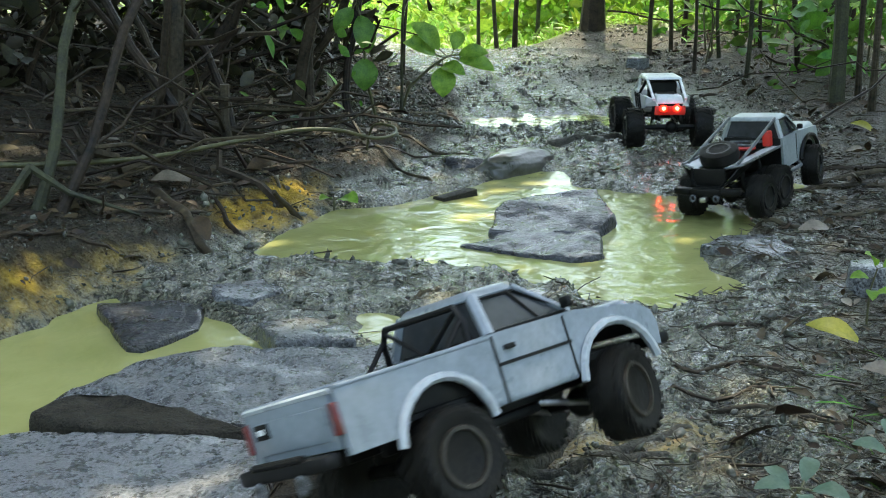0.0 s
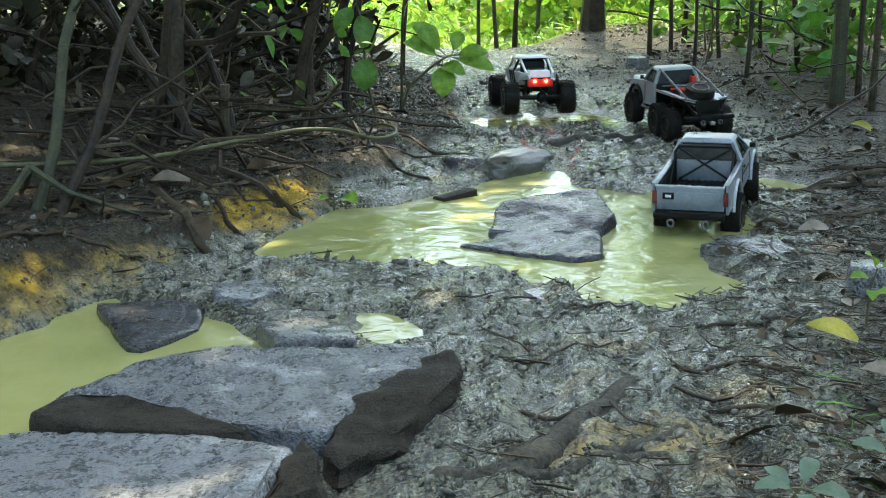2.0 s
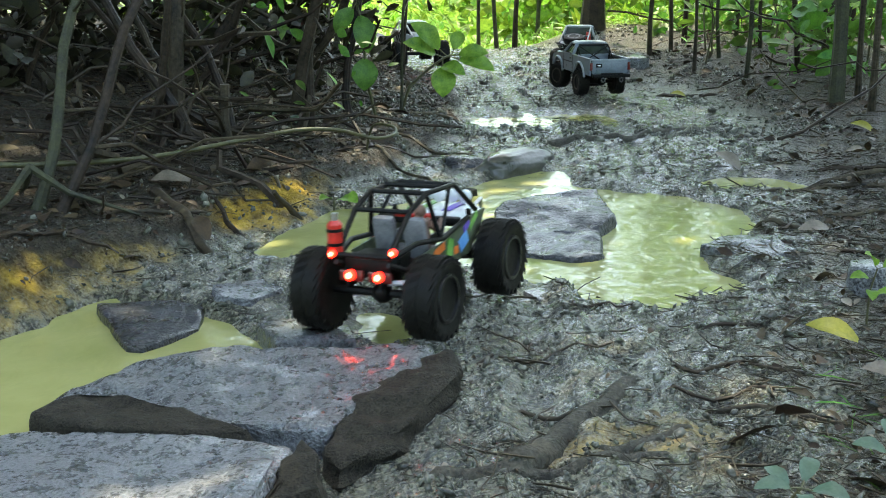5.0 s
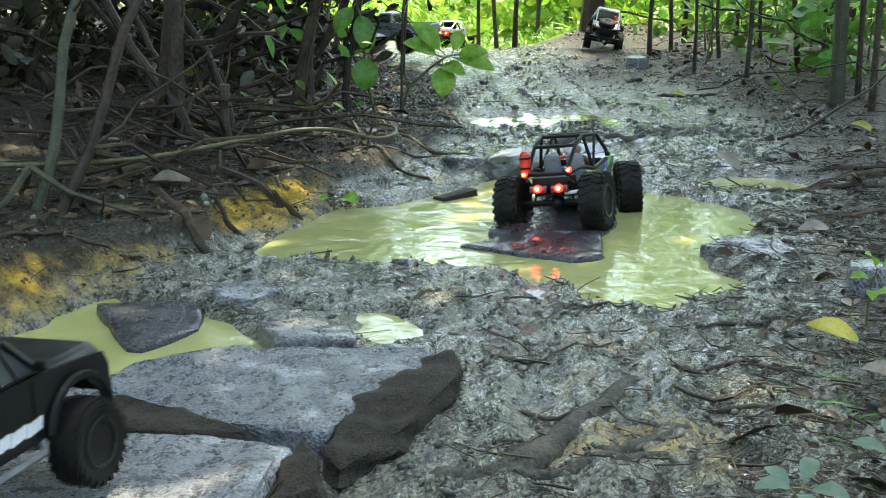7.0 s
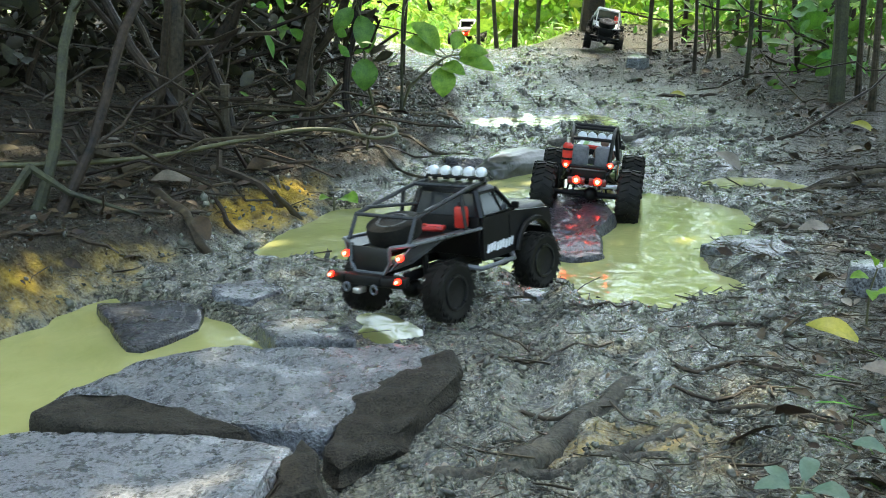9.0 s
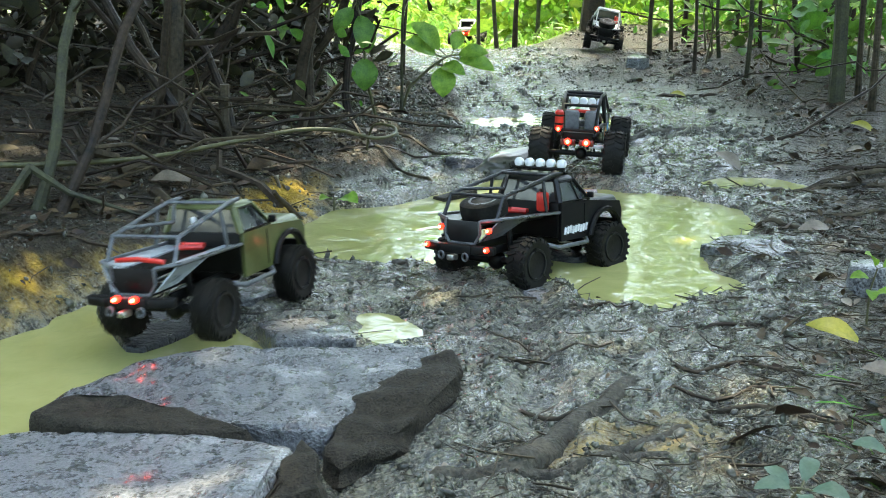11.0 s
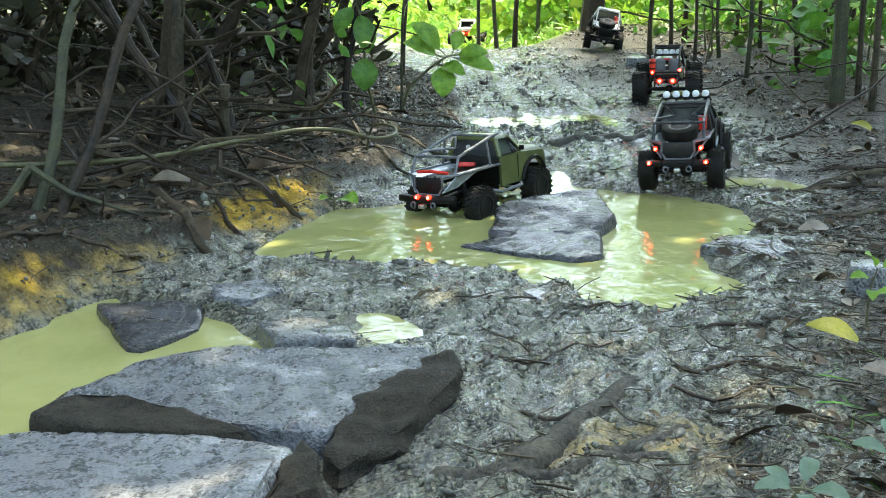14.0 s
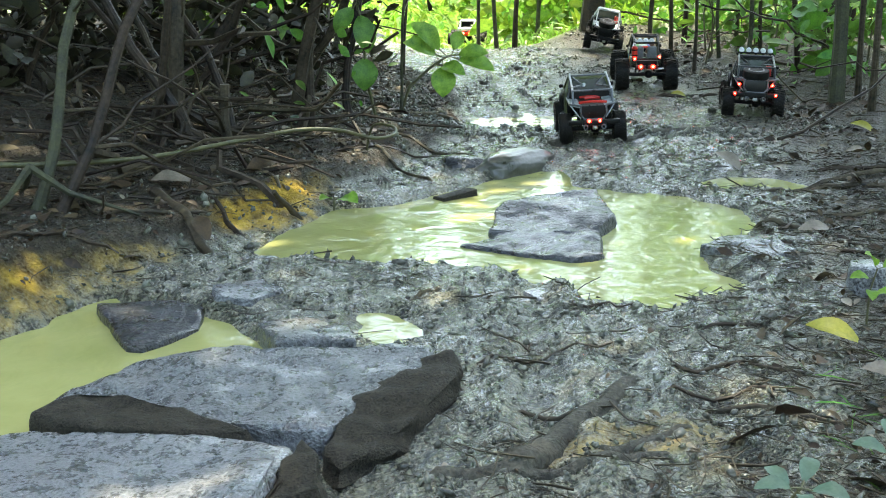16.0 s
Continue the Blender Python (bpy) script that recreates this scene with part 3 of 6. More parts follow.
def wheel(parent, x, y, R, w, rim_mat, rim_r=0.58, lugs=22):
    """A lugged tyre on a rim; the hub faces away from the truck."""
    side = 1 if x > 0 else -1
    h = w / 2
    bm = lathe([(R * rim_r, -h * 0.8), (R * 0.72, -h * 0.98), (R * 0.86, -h), (R * 0.935, -h * 0.86), (R * 0.96, -h * 0.45), (R * 0.965, 0), (R * 0.96, h * 0.45), (R * 0.935, h * 0.86), (R * 0.86, h), (R * 0.72, h * 0.98), (R * rim_r, h * 0.8)], 28)
    for k in range(lugs):
        for row, turn in ((-1, 24), (1, -24)):
            a = 2 * math.pi * (k + 0.25 * row) / lugs
            m = Matrix.Rotation(a, 4, "X")
            box_into(bm, m @ Vector((row * h * 0.44, 0, R * 0.968)), (h * 0.78, R * 0.15, R * 0.075), 0, m.to_3x3().to_4x4() @ Matrix.Rotation(radians(turn), 4, "Z"))
            box_into(bm, m @ Vector((row * h * 0.96, 0, R * 0.90)), (h * 0.16, R * 0.11, R * 0.13), 0, m.to_3x3().to_4x4())
    ob = part("wheel", bm, RUBBER, parent, "", pose(x, y, R))
    rm = lathe([(R * rim_r * 1.02, -h * 0.7), (R * rim_r * 1.04, h * 0.78), (R * rim_r * 1.0, h * 0.98), (R * rim_r * 0.88, h * 0.98), (R * rim_r * 0.82, h * 0.25), (R * rim_r * 0.42, h * 0.12), (R * rim_r * 0.36, h * 0.62), (R * rim_r * 0.2, h * 0.66), (R * 0.03, h * 0.66)], 24)
    for k in range(8):
        m = Matrix.Rotation(2 * math.pi * k / 8, 4, "X")
        box_into(rm, m @ Vector((h * 0.30, 0, R * rim_r * 0.62)), (h * 0.3, R * 0.07, R * rim_r * 0.48), 0, m.to_3x3().to_4x4())
    rim = part("rim", rm, rim_mat, ob, at=Matrix.Rotation(0 if side > 0 else math.pi, 4, "Z"))
    nuts = bmesh.new()
    for k in range(6):
        m = Matrix.Rotation(2 * math.pi * k / 6, 4, "X")
        lathe_into(nuts, [(R * 0.03, h * 0.6), (R * 0.03, h * 0.74)], 6, m @ Vector((0, 0, R * rim_r * 0.26)))
    part("wheel_nuts", nuts, STEEL, ob, at=Matrix.Rotation(0 if side > 0 else math.pi, 4, "Z"))
    return ob


def running_gear(v, R, wbs, tr, w, z_frame, rim_mat, width_rail=0.035):
    """Rails, axles, links and shocks, and a wheel at each axle's end. wbs: the axles' places, the front one last."""
    y0, y1 = min(wbs) - 0.05, max(wbs) + 0.05
    for s in (-1, 1):
        part("chassis_rail", box((s * width_rail, (y0 + y1) / 2, z_frame), (0.008, y1 - y0, 0.018), 0.002), BLACK, v)
    part("skid_plate", box((0, (wbs[-1] + wbs[0]) / 2, z_frame - 0.016), (0.07, 0.10, 0.012), 0.004), BLACK, v)
    part("gearbox", box((0, (wbs[-1] + wbs[0]) / 2 + 0.02, z_frame + 0.005), (0.05, 0.08, 0.035), 0.006), BLACK, v)
    wheels = []
    for y in wbs:
        ax = tube([(-tr, y, R), (-0.02, y, R), (0.02, y, R), (tr, y, R)], [0.008, 0.009, 0.009, 0.008], 8)
        bmesh.ops.create_icosphere(ax, subdivisions=2, radius=0.021, matrix=pose(0.012, y, R))
        part("axle", ax, BLACK, v)
        for s in (-1, 1):
            part("link_rod", tube([(s * 0.05, y, R - 0.006), (s * 0.03, y * 0.35 + (y0 + y1) * 0.32, z_frame - 0.012)], 0.0035, 6), STEEL, v)
            part("shock", tube([(s * 0.056, y, R + 0.004), (s * 0.052, y, R + 0.024), (s * 0.050, y, R + 0.024), (s * 0.044, y, z_frame + 0.045)], [0.003, 0.003, 0.0065, 0.0065], 8), BLACK, v)
            wh = wheel(v, s * tr, y, R, w, rim_mat)
            wheels.append((wh, y == wbs[-1]))
    return wheels


def arch_line(y0, y1, z_low, arches, r, zc, n=10):
    """The lower edge of a body side from rear to front, with round wheel arches."""
    pts = [(y0, z_low)]
    for yc in sorted(arches):
        for k in range(n + 1):
            a = math.pi * (1 - k / n)
            z = zc + r * math.sin(a)
            pts.append((yc + r * math.cos(a), max(z, z_low)))
    pts.append((y1, z_low))
    return pts


def loft_roof(parent, name, material, low, high, thick=0.004, bevel=0.006, label=""):
    """A panel between two rectangles (y0, y1, half width, z): a roof or a bonnet with rounded edges."""
    bm = bmesh.new()
    q = []
    for y0, y1, hw, z in (low, high):
        q.append([bm.verts.new(p) for p in ((-hw, y0, z), (hw, y0, z), (hw, y1, z), (-hw, y1, z))])
    bm.faces.new(q[0][::-1])
    bm.faces.new(q[1])
    for i in range(4):
        bm.faces.new((q[0][i], q[0][(i + 1) % 4], q[1][(i + 1) % 4], q[1][i]))
    bmesh.ops.bevel(bm, geom=list(bm.edges), offset=bevel, segments=3, affect="EDGES", profile=0.5)
    return part(name, bm, material, parent, label)


def pane(parent, name, corners, material=None, thick=0.002, label=""):
    """A thin sheet with thickness, from its four corners."""
    c = [Vector(p) for p in corners]
    n = (c[1] - c[0]).cross(c[2] - c[0]).normalized() * thick
    bm = bmesh.new()
    a, b = [bm.verts.new(p) for p in c], [bm.verts.new(p + n) for p in c]
    k = len(c)
    bm.faces.new(a[::-1])
    bm.faces.new(b)
    for i in range(k):
        bm.faces.new((a[i], a[(i + 1) % k], b[(i + 1) % k], b[i]))
    return part(name, bm, material or GLASS, parent, label, smooth=False)


def lamp_round(parent, name, c, r, material, axis="y", depth=0.008, label=""):
    bm = lathe([(r * 0.4, -depth), (r, -depth * 0.6), (r, depth * 0.3), (r * 0.8, depth * 0.7), (r * 0.3, depth * 0.9)], 14)
    m = Matrix.Translation(c) @ Matrix.Rotation(radians({"y": 90, "-y": -90}[axis]), 4, "Z")
    return part(name, bm, material, parent, label, m)


def tail_lamp(parent, c, s=0.007):
    """A glowing red lamp that faces to the rear."""
    lens = lamp_round(parent, "tail_light", c, s, LIT, "-y", 0.006, "lit red lamp")
    bm = bmesh.new()
    bmesh.ops.create_icosphere(bm, subdivisions=1, radius=s * 0.6, matrix=pose(0.0045, 0, 0))
    part("bulb", bm, LIT_CORE, lens)
    return lens


def cab(v, paint, y_back, y_roof0, y_roof1, y_cowl, hw, hr, z_belt, z_roof, solid=True):
    """The upper cab: roof, pillars and panes."""
    loft_roof(v, "roof", paint, (y_roof0 - 0.006, y_roof1 + 0.008, hr + 0.003, z_roof - 0.012), (y_roof0 + 0.003, y_roof1 - 0.004, hr - 0.006, z_roof))
    for s in (-1, 1):
        part("windscreen_pillar", tube([(s * hw, y_cowl, z_belt), (s * (hr - 0.002), y_roof1, z_roof - 0.008)], 0.0045, 6), paint, v)
        part("rear_pillar", tube([(s * hw, y_back, z_belt), (s * (hr - 0.002), y_roof0 + 0.004, z_roof - 0.008)], 0.0075, 6), paint, v)
        ym = y_back * 0.35 + y_cowl * 0.65
        pane(v, "side_window", [(s * (hw - 0.003), y_back + 0.006, z_belt), (s * (hw - 0.003), y_cowl - 0.006, z_belt), (s * (hr - 0.004), y_roof1 - 0.002, z_roof - 0.012), (s * (hr - 0.004), y_roof0 + 0.006, z_roof - 0.012)])
        part("window_divider", tube([(s * hw, ym, z_belt), (s * (hr + 0.0005), y_roof1 - 0.012, z_roof - 0.012)], 0.002, 5), BLACK, v)
        part("window_seal", tube([(s * (hw + 0.001), y_back + 0.008, z_belt + 0.003), (s * (hw + 0.001), y_cowl - 0.006, z_belt + 0.003), (s * (hr + 0.001), y_roof1 - 0.002, z_roof - 0.013), (s * (hr + 0.001), y_roof0 + 0.008, z_roof - 0.013), (s * (hw + 0.001), y_back + 0.008, z_belt + 0.003)], 0.0018, 5), BLACK, v)
        part("mirror", box((s * (hw + 0.012), y_cowl - 0.012, z_belt + 0.012), (0.016, 0.008, 0.014), 0.003), BLACK, v)
    pane(v, "windscreen", [(-hw + 0.004, y_cowl, z_belt), (hw - 0.004, y_cowl, z_belt), (hr - 0.005, y_roof1, z_roof - 0.009), (-hr + 0.005, y_roof1, z_roof - 0.009)])
    pane(v, "rear_window", [(hw - 0.008, y_back, z_belt + 0.002), (-hw + 0.008, y_back, z_belt + 0.002), (-hr + 0.006, y_roof0 + 0.002, z_roof - 0.011), (hr - 0.006, y_roof0 + 0.002, z_roof - 0.011)])


def size_by(v, s):
    """Bring a finished truck to its true size."""
    for o in v.children_recursive:
        o.data.transform(Matrix.Diagonal((s, s, s, 1)))
        o.matrix_basis.translation *= s


def silver_pickup():
    v = thing("toy_pickup_truck", "silver-blue model pickup truck with black roll bar, mud-splashed", "toy truck", "model trucks on the trail")
    R, tr = 0.057, 0.084
    wheels = running_gear(v, R, [-0.14, 0.14], tr, 0.046, 0.088, RIM)
    for s in (-1, 1):
        x0, x1 = s * 0.0925, s * 0.086
        line = arch_line(-0.268, 0.222, 0.098, [-0.14, 0.14], 0.066, 0.078)
        top = [(0.226, 0.125), (0.220, 0.142), (0.200, 0.155), (0.09, 0.170), (-0.05, 0.172), (-0.268, 0.166)]
        part("body_side", slab(line + top, min(x0, x1), max(x0, x1)), SILVER, v)
        for yc in (-0.14, 0.14):
            pts = [(s * 0.0945, yc + 0.067 * math.cos(a), 0.078 + 0.067 * math.sin(a)) for a in np.linspace(0.12, math.pi - 0.12, 12)]
            part("fender_flare", tube(pts, 0.0055, 6), FLARE, v, "bright silver fender flare")
        part("door_seam", box((s * 0.0928, -0.048, 0.130), (0.0015, 0.003, 0.078)), BLACK, v)
        part("door_seam", box((s * 0.0928, 0.068, 0.132), (0.0015, 0.0025, 0.07)), BLACK, v)
        part("door_handle", box((s * 0.0945, -0.026, 0.153), (0.004, 0.017, 0.006), 0.0015), BLACK, v)
        part("side_moulding", box((s * 0.0932, 0.012, 0.136), (0.002, 0.118, 0.004)), BLACK, v)
        part("bed_wall", box((s * 0.080, -0.155, 0.139), (0.007, 0.215, 0.048), 0.002), BLACK, v)
        part("bed_rail", box((s * 0.0865, -0.155, 0.168), (0.014, 0.222, 0.005), 0.0018), SILVER, v)
        part("tail_light", box((s * 0.0865, -0.271, 0.137), (0.012, 0.006, 0.034), 0.002), TAIL, v, "dull red tail light")
        part("headlight", box((s * 0.066, 0.224, 0.128), (0.03, 0.006, 0.022), 0.003), WHITE, v)
        part("bumper_shackle", tube([(s * 0.042 + 0.008 * math.cos(a), -0.300 - 0.003 * abs(math.sin(a)), 0.082 + 0.009 * math.sin(a)) for a in np.linspace(0, 2 * math.pi, 9)], 0.0028, 6), GREY_TUBE, v, "grey steel shackle")
        part("sill", box((s * 0.088, 0.0, 0.097), (0.008, 0.14, 0.010), 0.003), SILVER, v)
    loft_roof(v, "bonnet", SILVER, (0.082, 0.222, 0.0885, 0.138), (0.086, 0.196, 0.078, 0.166), bevel=0.009)
    part("grille", box((0, 0.225, 0.128), (0.1, 0.004, 0.022), 0.002), BLACK, v)
    part("front_bumper", box((0, 0.236, 0.104), (0.178, 0.018, 0.018), 0.005), BLACK, v)
    tail = part("tailgate", box((0, -0.268, 0.135), (0.164, 0.008, 0.058), 0.002), SILVER, v)
    part("pressed_panel", box((0.006, -0.2725, 0.134), (0.138, 0.003, 0.036), 0.0012), SILVER, tail)
    part("badge", box((-0.052, -0.2745, 0.142), (0.028, 0.002, 0.017), 0.001), BLACK, tail, "dark badge plate")
    part("badge_mark", box((-0.052, -0.2762, 0.142), (0.014, 0.001, 0.006)), WHITE, tail)
    part("tailgate_lip", tube([(-0.084, -0.270, 0.166), (0.084, -0.270, 0.166)], 0.0035, 6), FLARE, tail)
    part("rear_bumper", box((0, -0.288, 0.098), (0.172, 0.022, 0.016), 0.004), BLACK, v)
    part("bumper_tube", tube([(-0.05, -0.298, 0.108), (0.05, -0.298, 0.108)], 0.004, 8), BLACK, v)
    floor = box((0, -0.157, 0.112), (0.16, 0.215, 0.006))
    for k in range(9):
        box_into(floor, (-0.064 + 0.016 * k, -0.157, 0.1165), (0.006, 0.208, 0.004))
    part("bed_floor", floor, BLACK, v)
    part("cab_back", box((0, -0.046, 0.142), (0.168, 0.006, 0.056), 0.002), SILVER, v)
    part("cab_floor", box((0, 0.04, 0.110), (0.168, 0.24, 0.008)), BLACK, v)
    part("seat", box((0, -0.012, 0.150), (0.13, 0.02, 0.06), 0.008), BLACK, v)
    part("dashboard", box((0, 0.075, 0.158), (0.16, 0.03, 0.02), 0.006), BLACK, v)
    cab(v, SILVER, -0.046, -0.040, 0.028, 0.086, 0.088, 0.068, 0.170, 0.226)
    hoop = [(-0.076, -0.066, 0.118), (-0.076, -0.066, 0.195), (-0.066, -0.066, 0.212), (0.066, -0.066, 0.212), (0.076, -0.066, 0.195), (0.076, -0.066, 0.118)]
    part("roll_bar", tube(hoop, 0.004, 8), BLACK, v, "black roll bar")
    for s in (-1, 1):
        part("roll_bar_brace", tube([(s * 0.068, -0.066, 0.208), (-s * 0.066, -0.070, 0.124)], 0.003, 6), BLACK, v)
        part("roll_bar_stay", tube([(s * 0.074, -0.066, 0.198), (s * 0.074, -0.155, 0.120)], 0.003, 6), BLACK, v)
    size_by(v, 0.893)
    return v, wheels, R * 0.893, 0.28 * 0.893


def trail_truck(name, label, paint, scale, axles, deck_mat, panel_mat, spare=True, lamps=True, tails="four", can=True, glass_mat=None, bars=True, cage_mat=None, light_bar=None, emblem=False, fender=None, low_cage=False, side_mat=None):
    """A cab on a long frame with a tube cage over a narrow rear deck."""
    v = thing(name, label, "toy truck", "model trucks on the trail")
    R, tr = 0.058, 0.098
    wheels = running_gear(v, R, axles, tr, 0.046, 0.088, RIM_BLACK)
    yr = axles[0]
    yf = axles[-1]
    cage_mat = cage_mat or TUBING
    # cab and bonnet
    c0, cowl = -0.02 + (yf - 0.156), 0.085 + (yf - 0.156)
    for s in (-1, 1):
        xa, xb = s * 0.088, s * 0.081
        line = arch_line(c0, yf + 0.075, 0.088, [yf], 0.062, 0.080)
        top = [(yf + 0.078, 0.138), (yf + 0.068, 0.158), (cowl, 0.172), (c0, 0.174)]
        part("body_side", slab(line + top, min(xa, xb), max(xa, xb)), paint, v)
        part("door_seam", box((s * 0.0884, cowl - 0.012, 0.132), (0.0015, 0.002, 0.07)), BLACK, v)
        part("rock_slider", tube([(s * 0.084, c0 - 0.05, 0.088), (s * 0.102, c0 - 0.03, 0.080), (s * 0.102, cowl - 0.02, 0.080), (s * 0.084, cowl, 0.086)], 0.005, 8), GREY_TUBE, v)
        pts = [(s * 0.094, yf + 0.065 * math.cos(a), 0.081 + 0.065 * math.sin(a)) for a in np.linspace(0.15, math.pi - 0.15, 12)]
        part("fender_flare", tube(pts, 0.006, 6), fender or BLACK, v)
        part("headlight", box((s * 0.06, yf + 0.078, 0.142), (0.03, 0.006, 0.02), 0.003), WHITE, v)
        if bars:
            for k in range(9):
                m = Matrix.Rotation(radians(-14), 4, "X")
                part("door_bar", box((s * 0.0888, c0 + 0.016 + 0.0105 * k, 0.110 + 0.0012 * (k % 3)), (0.0012, 0.0078, 0.017), 0, m), WHITE, v, "white lettering bar")
    loft_roof(v, "bonnet", paint, (cowl - 0.004, yf + 0.078, 0.086, 0.148), (cowl, yf + 0.068, 0.074, 0.172), bevel=0.008)
    part("grille", box((0, yf + 0.080, 0.138), (0.085, 0.004, 0.024), 0.002), BLACK, v)
    part("front_bumper", box((0, yf + 0.094, 0.102), (0.15, 0.014, 0.02), 0.005), BLACK, v)
    part("cab_floor", box((0, (c0 + cowl) / 2, 0.098), (0.16, cowl - c0, 0.008)), BLACK, v)
    part("cab_back", box((0, c0 - 0.003, 0.136), (0.164, 0.006, 0.078), 0.002), BLACK, v)
    part("seat", box((0, c0 + 0.03, 0.150), (0.13, 0.02, 0.06), 0.008), BLACK, v)
    cab(v, paint, c0, c0 + 0.004, c0 + 0.074, cowl + 0.012, 0.084, 0.069, 0.173, 0.231)
    # deck: wings that narrow to the tail, a framed tail panel
    yt = yr - 0.10
    for s in (-1, 1):
        pane(v, "deck_wing", [(s * 0.082, c0, 0.150), (s * 0.046, c0, 0.148), (s * 0.040, yt, 0.150), (s * 0.080, yt + 0.02, 0.158)], deck_mat, 0.004, "scuffed metal deck wing")
        pane(v, "wing_side", [(s * 0.080, yt + 0.02, 0.157), (s * 0.082, yt + 0.115, 0.153), (s * 0.056, yt + 0.05, 0.118), (s * 0.045, yt - 0.004, 0.112)], side_mat or deck_mat, 0.003)
        part("deck_edge", tube([(s * 0.083, c0, 0.153), (s * 0.083, yt + 0.02, 0.160), (s * 0.045, yt - 0.002, 0.156)], 0.0038, 6), GREY_TUBE, v)
        part("tail_frame", tube([(s * 0.045, yt - 0.004, 0.157), (s * 0.047, yt - 0.006, 0.128), (s * 0.034, yt - 0.008, 0.108), (0, yt - 0.008, 0.107)], 0.0035, 6), side_mat or GREY_TUBE, v)
        rail = [(s * 0.066, c0 + 0.004, 0.228), (s * 0.070, yt + 0.13, 0.188), (s * 0.070, yt + 0.03, 0.163)] if low_cage else [(s * 0.066, c0 + 0.03, 0.237), (s * 0.068, c0 - 0.01, 0.236), (s * 0.070, yt + 0.045, 0.204), (s * 0.071, yt + 0.022, 0.160)]
        part("cage_rail", tube(rail, 0.0042, 8), cage_mat, v)
        brace = [(s * 0.070, yt + 0.13, 0.188), (s * 0.01, c0 - 0.03, 0.170), (-s * 0.06, c0 - 0.01, 0.165)] if low_cage else [(s * 0.066, c0 + 0.01, 0.234), (s * 0.026, c0 - 0.06, 0.206), (s * 0.070, yt + 0.075, 0.212)]
        part("cage_brace", tube(brace, 0.0035, 6), cage_mat, v)
        if not low_cage:
            part("cage_post", tube([(s * 0.069, c0 - 0.045, 0.230), (s * 0.080, c0 - 0.045, 0.154)], 0.0038, 6), cage_mat, v)
        part("bumper_wing", box((s * 0.066, yt - 0.018, 0.098), (0.052, 0.02, 0.018), 0.004, Matrix.Rotation(radians(s * 14), 4, "Z")), BLACK, v)
        part("bumper_shackle", tube([(s * 0.032 + 0.007 * math.cos(a), yt - 0.038, 0.084 + 0.008 * math.sin(a)) for a in np.linspace(0, 2 * math.pi, 9)], 0.0025, 6), GREY_TUBE, v, "grey steel shackle")
    for yb, zb in (((yt + 0.13, 0.188),) if low_cage else ((c0 - 0.012, 0.236), (yt + 0.045, 0.204))):
        part("cage_bar", tube([(-0.070, yb, zb), (0.070, yb, zb)], 0.0038, 8), cage_mat, v)
    part("tail_panel", box((0, yt - 0.003, 0.132), (0.084, 0.004, 0.046), 0.001), panel_mat, v)
    part("deck", box((0, (c0 + yt) / 2, 0.142), (0.088, c0 - yt - 0.01, 0.008), 0.002), panel_mat, v)
    part("rear_bumper", box((0, yt - 0.022, 0.098), (0.085, 0.022, 0.020), 0.004), BLACK, v)
    part("tow_hitch", box((0, yt - 0.04, 0.082), (0.018, 0.02, 0.012), 0.003), STEEL, v)
    if tails == "four":
        for s in (-1, 1):
            tail_lamp(v, (s * 0.064, yt + 0.002, 0.137), 0.0062)
            tail_lamp(v, (s * 0.079, yt - 0.026, 0.101), 0.0058)
    elif tails == "two":
        for s in (-1, 1):
            tail_lamp(v, (s * 0.019, yt - 0.036, 0.106), 0.0068)
    if spare:
        sp = lathe([(0.026, -0.016), (0.040, -0.019), (0.051, -0.015), (0.053, 0), (0.051, 0.015), (0.040, 0.019), (0.026, 0.016)], 26)

        spare_ob = part("spare_wheel", sp, RUBBER, v, "spare tyre lying on the deck", Matrix.Translation((0, yt + 0.070, 0.176)) @ Matrix.Rotation(radians(14), 4, "X") @ Matrix.Rotation(radians(-90), 4, "Y"))
        part("rim", lathe([(0.031, -0.013), (0.032, 0.018), (0.027, 0.018), (0.025, 0.004), (0.012, 0.002), (0.010, 0.012), (0.003, 0.013)], 20), RIM_BLACK, spare_ob)
    if can:
        jerry = part("fuel_can", box((0.054, c0 - 0.024, 0.178), (0.024, 0.020, 0.044), 0.005), RED, v, "red plastic fuel can")
        part("cap", tube([(0.054, c0 - 0.024, 0.199), (0.054, c0 - 0.024, 0.207)], 0.006, 8), BLACK, jerry)
    part("tow_strap", tube([(-0.034, c0 - 0.03, 0.156), (-0.01, c0 - 0.05, 0.160), (0.02, c0 - 0.034, 0.157), (0.034, c0 - 0.06, 0.158), (-0.02, c0 - 0.07, 0.158)], 0.005, 6), RED, v, "red tow strap")
    if emblem:
        for s in (-1, 1):
            part("hanging_hook", tube([(s * 0.014, yt + 0.012, 0.155), (s * 0.004, yt + 0.004, 0.146), (s * 0.016, yt - 0.004, 0.128)], 0.003, 6), BLACK, v)
        part("window_mark", box((-0.016, c0 - 0.006, 0.200), (0.012, 0.003, 0.013), 0.004), WHITE, v, "small white window mark")
        part("tow_strap", tube([(-0.05, yt + 0.020, 0.164), (0.0, yt + 0.016, 0.168), (0.05, yt + 0.022, 0.163)], 0.005, 6), RED, v, "red tow strap")
        part("lamp_bracket", box((0, yt - 0.028, 0.106), (0.060, 0.008, 0.010), 0.003), TAIL, v, "red lamp bracket")
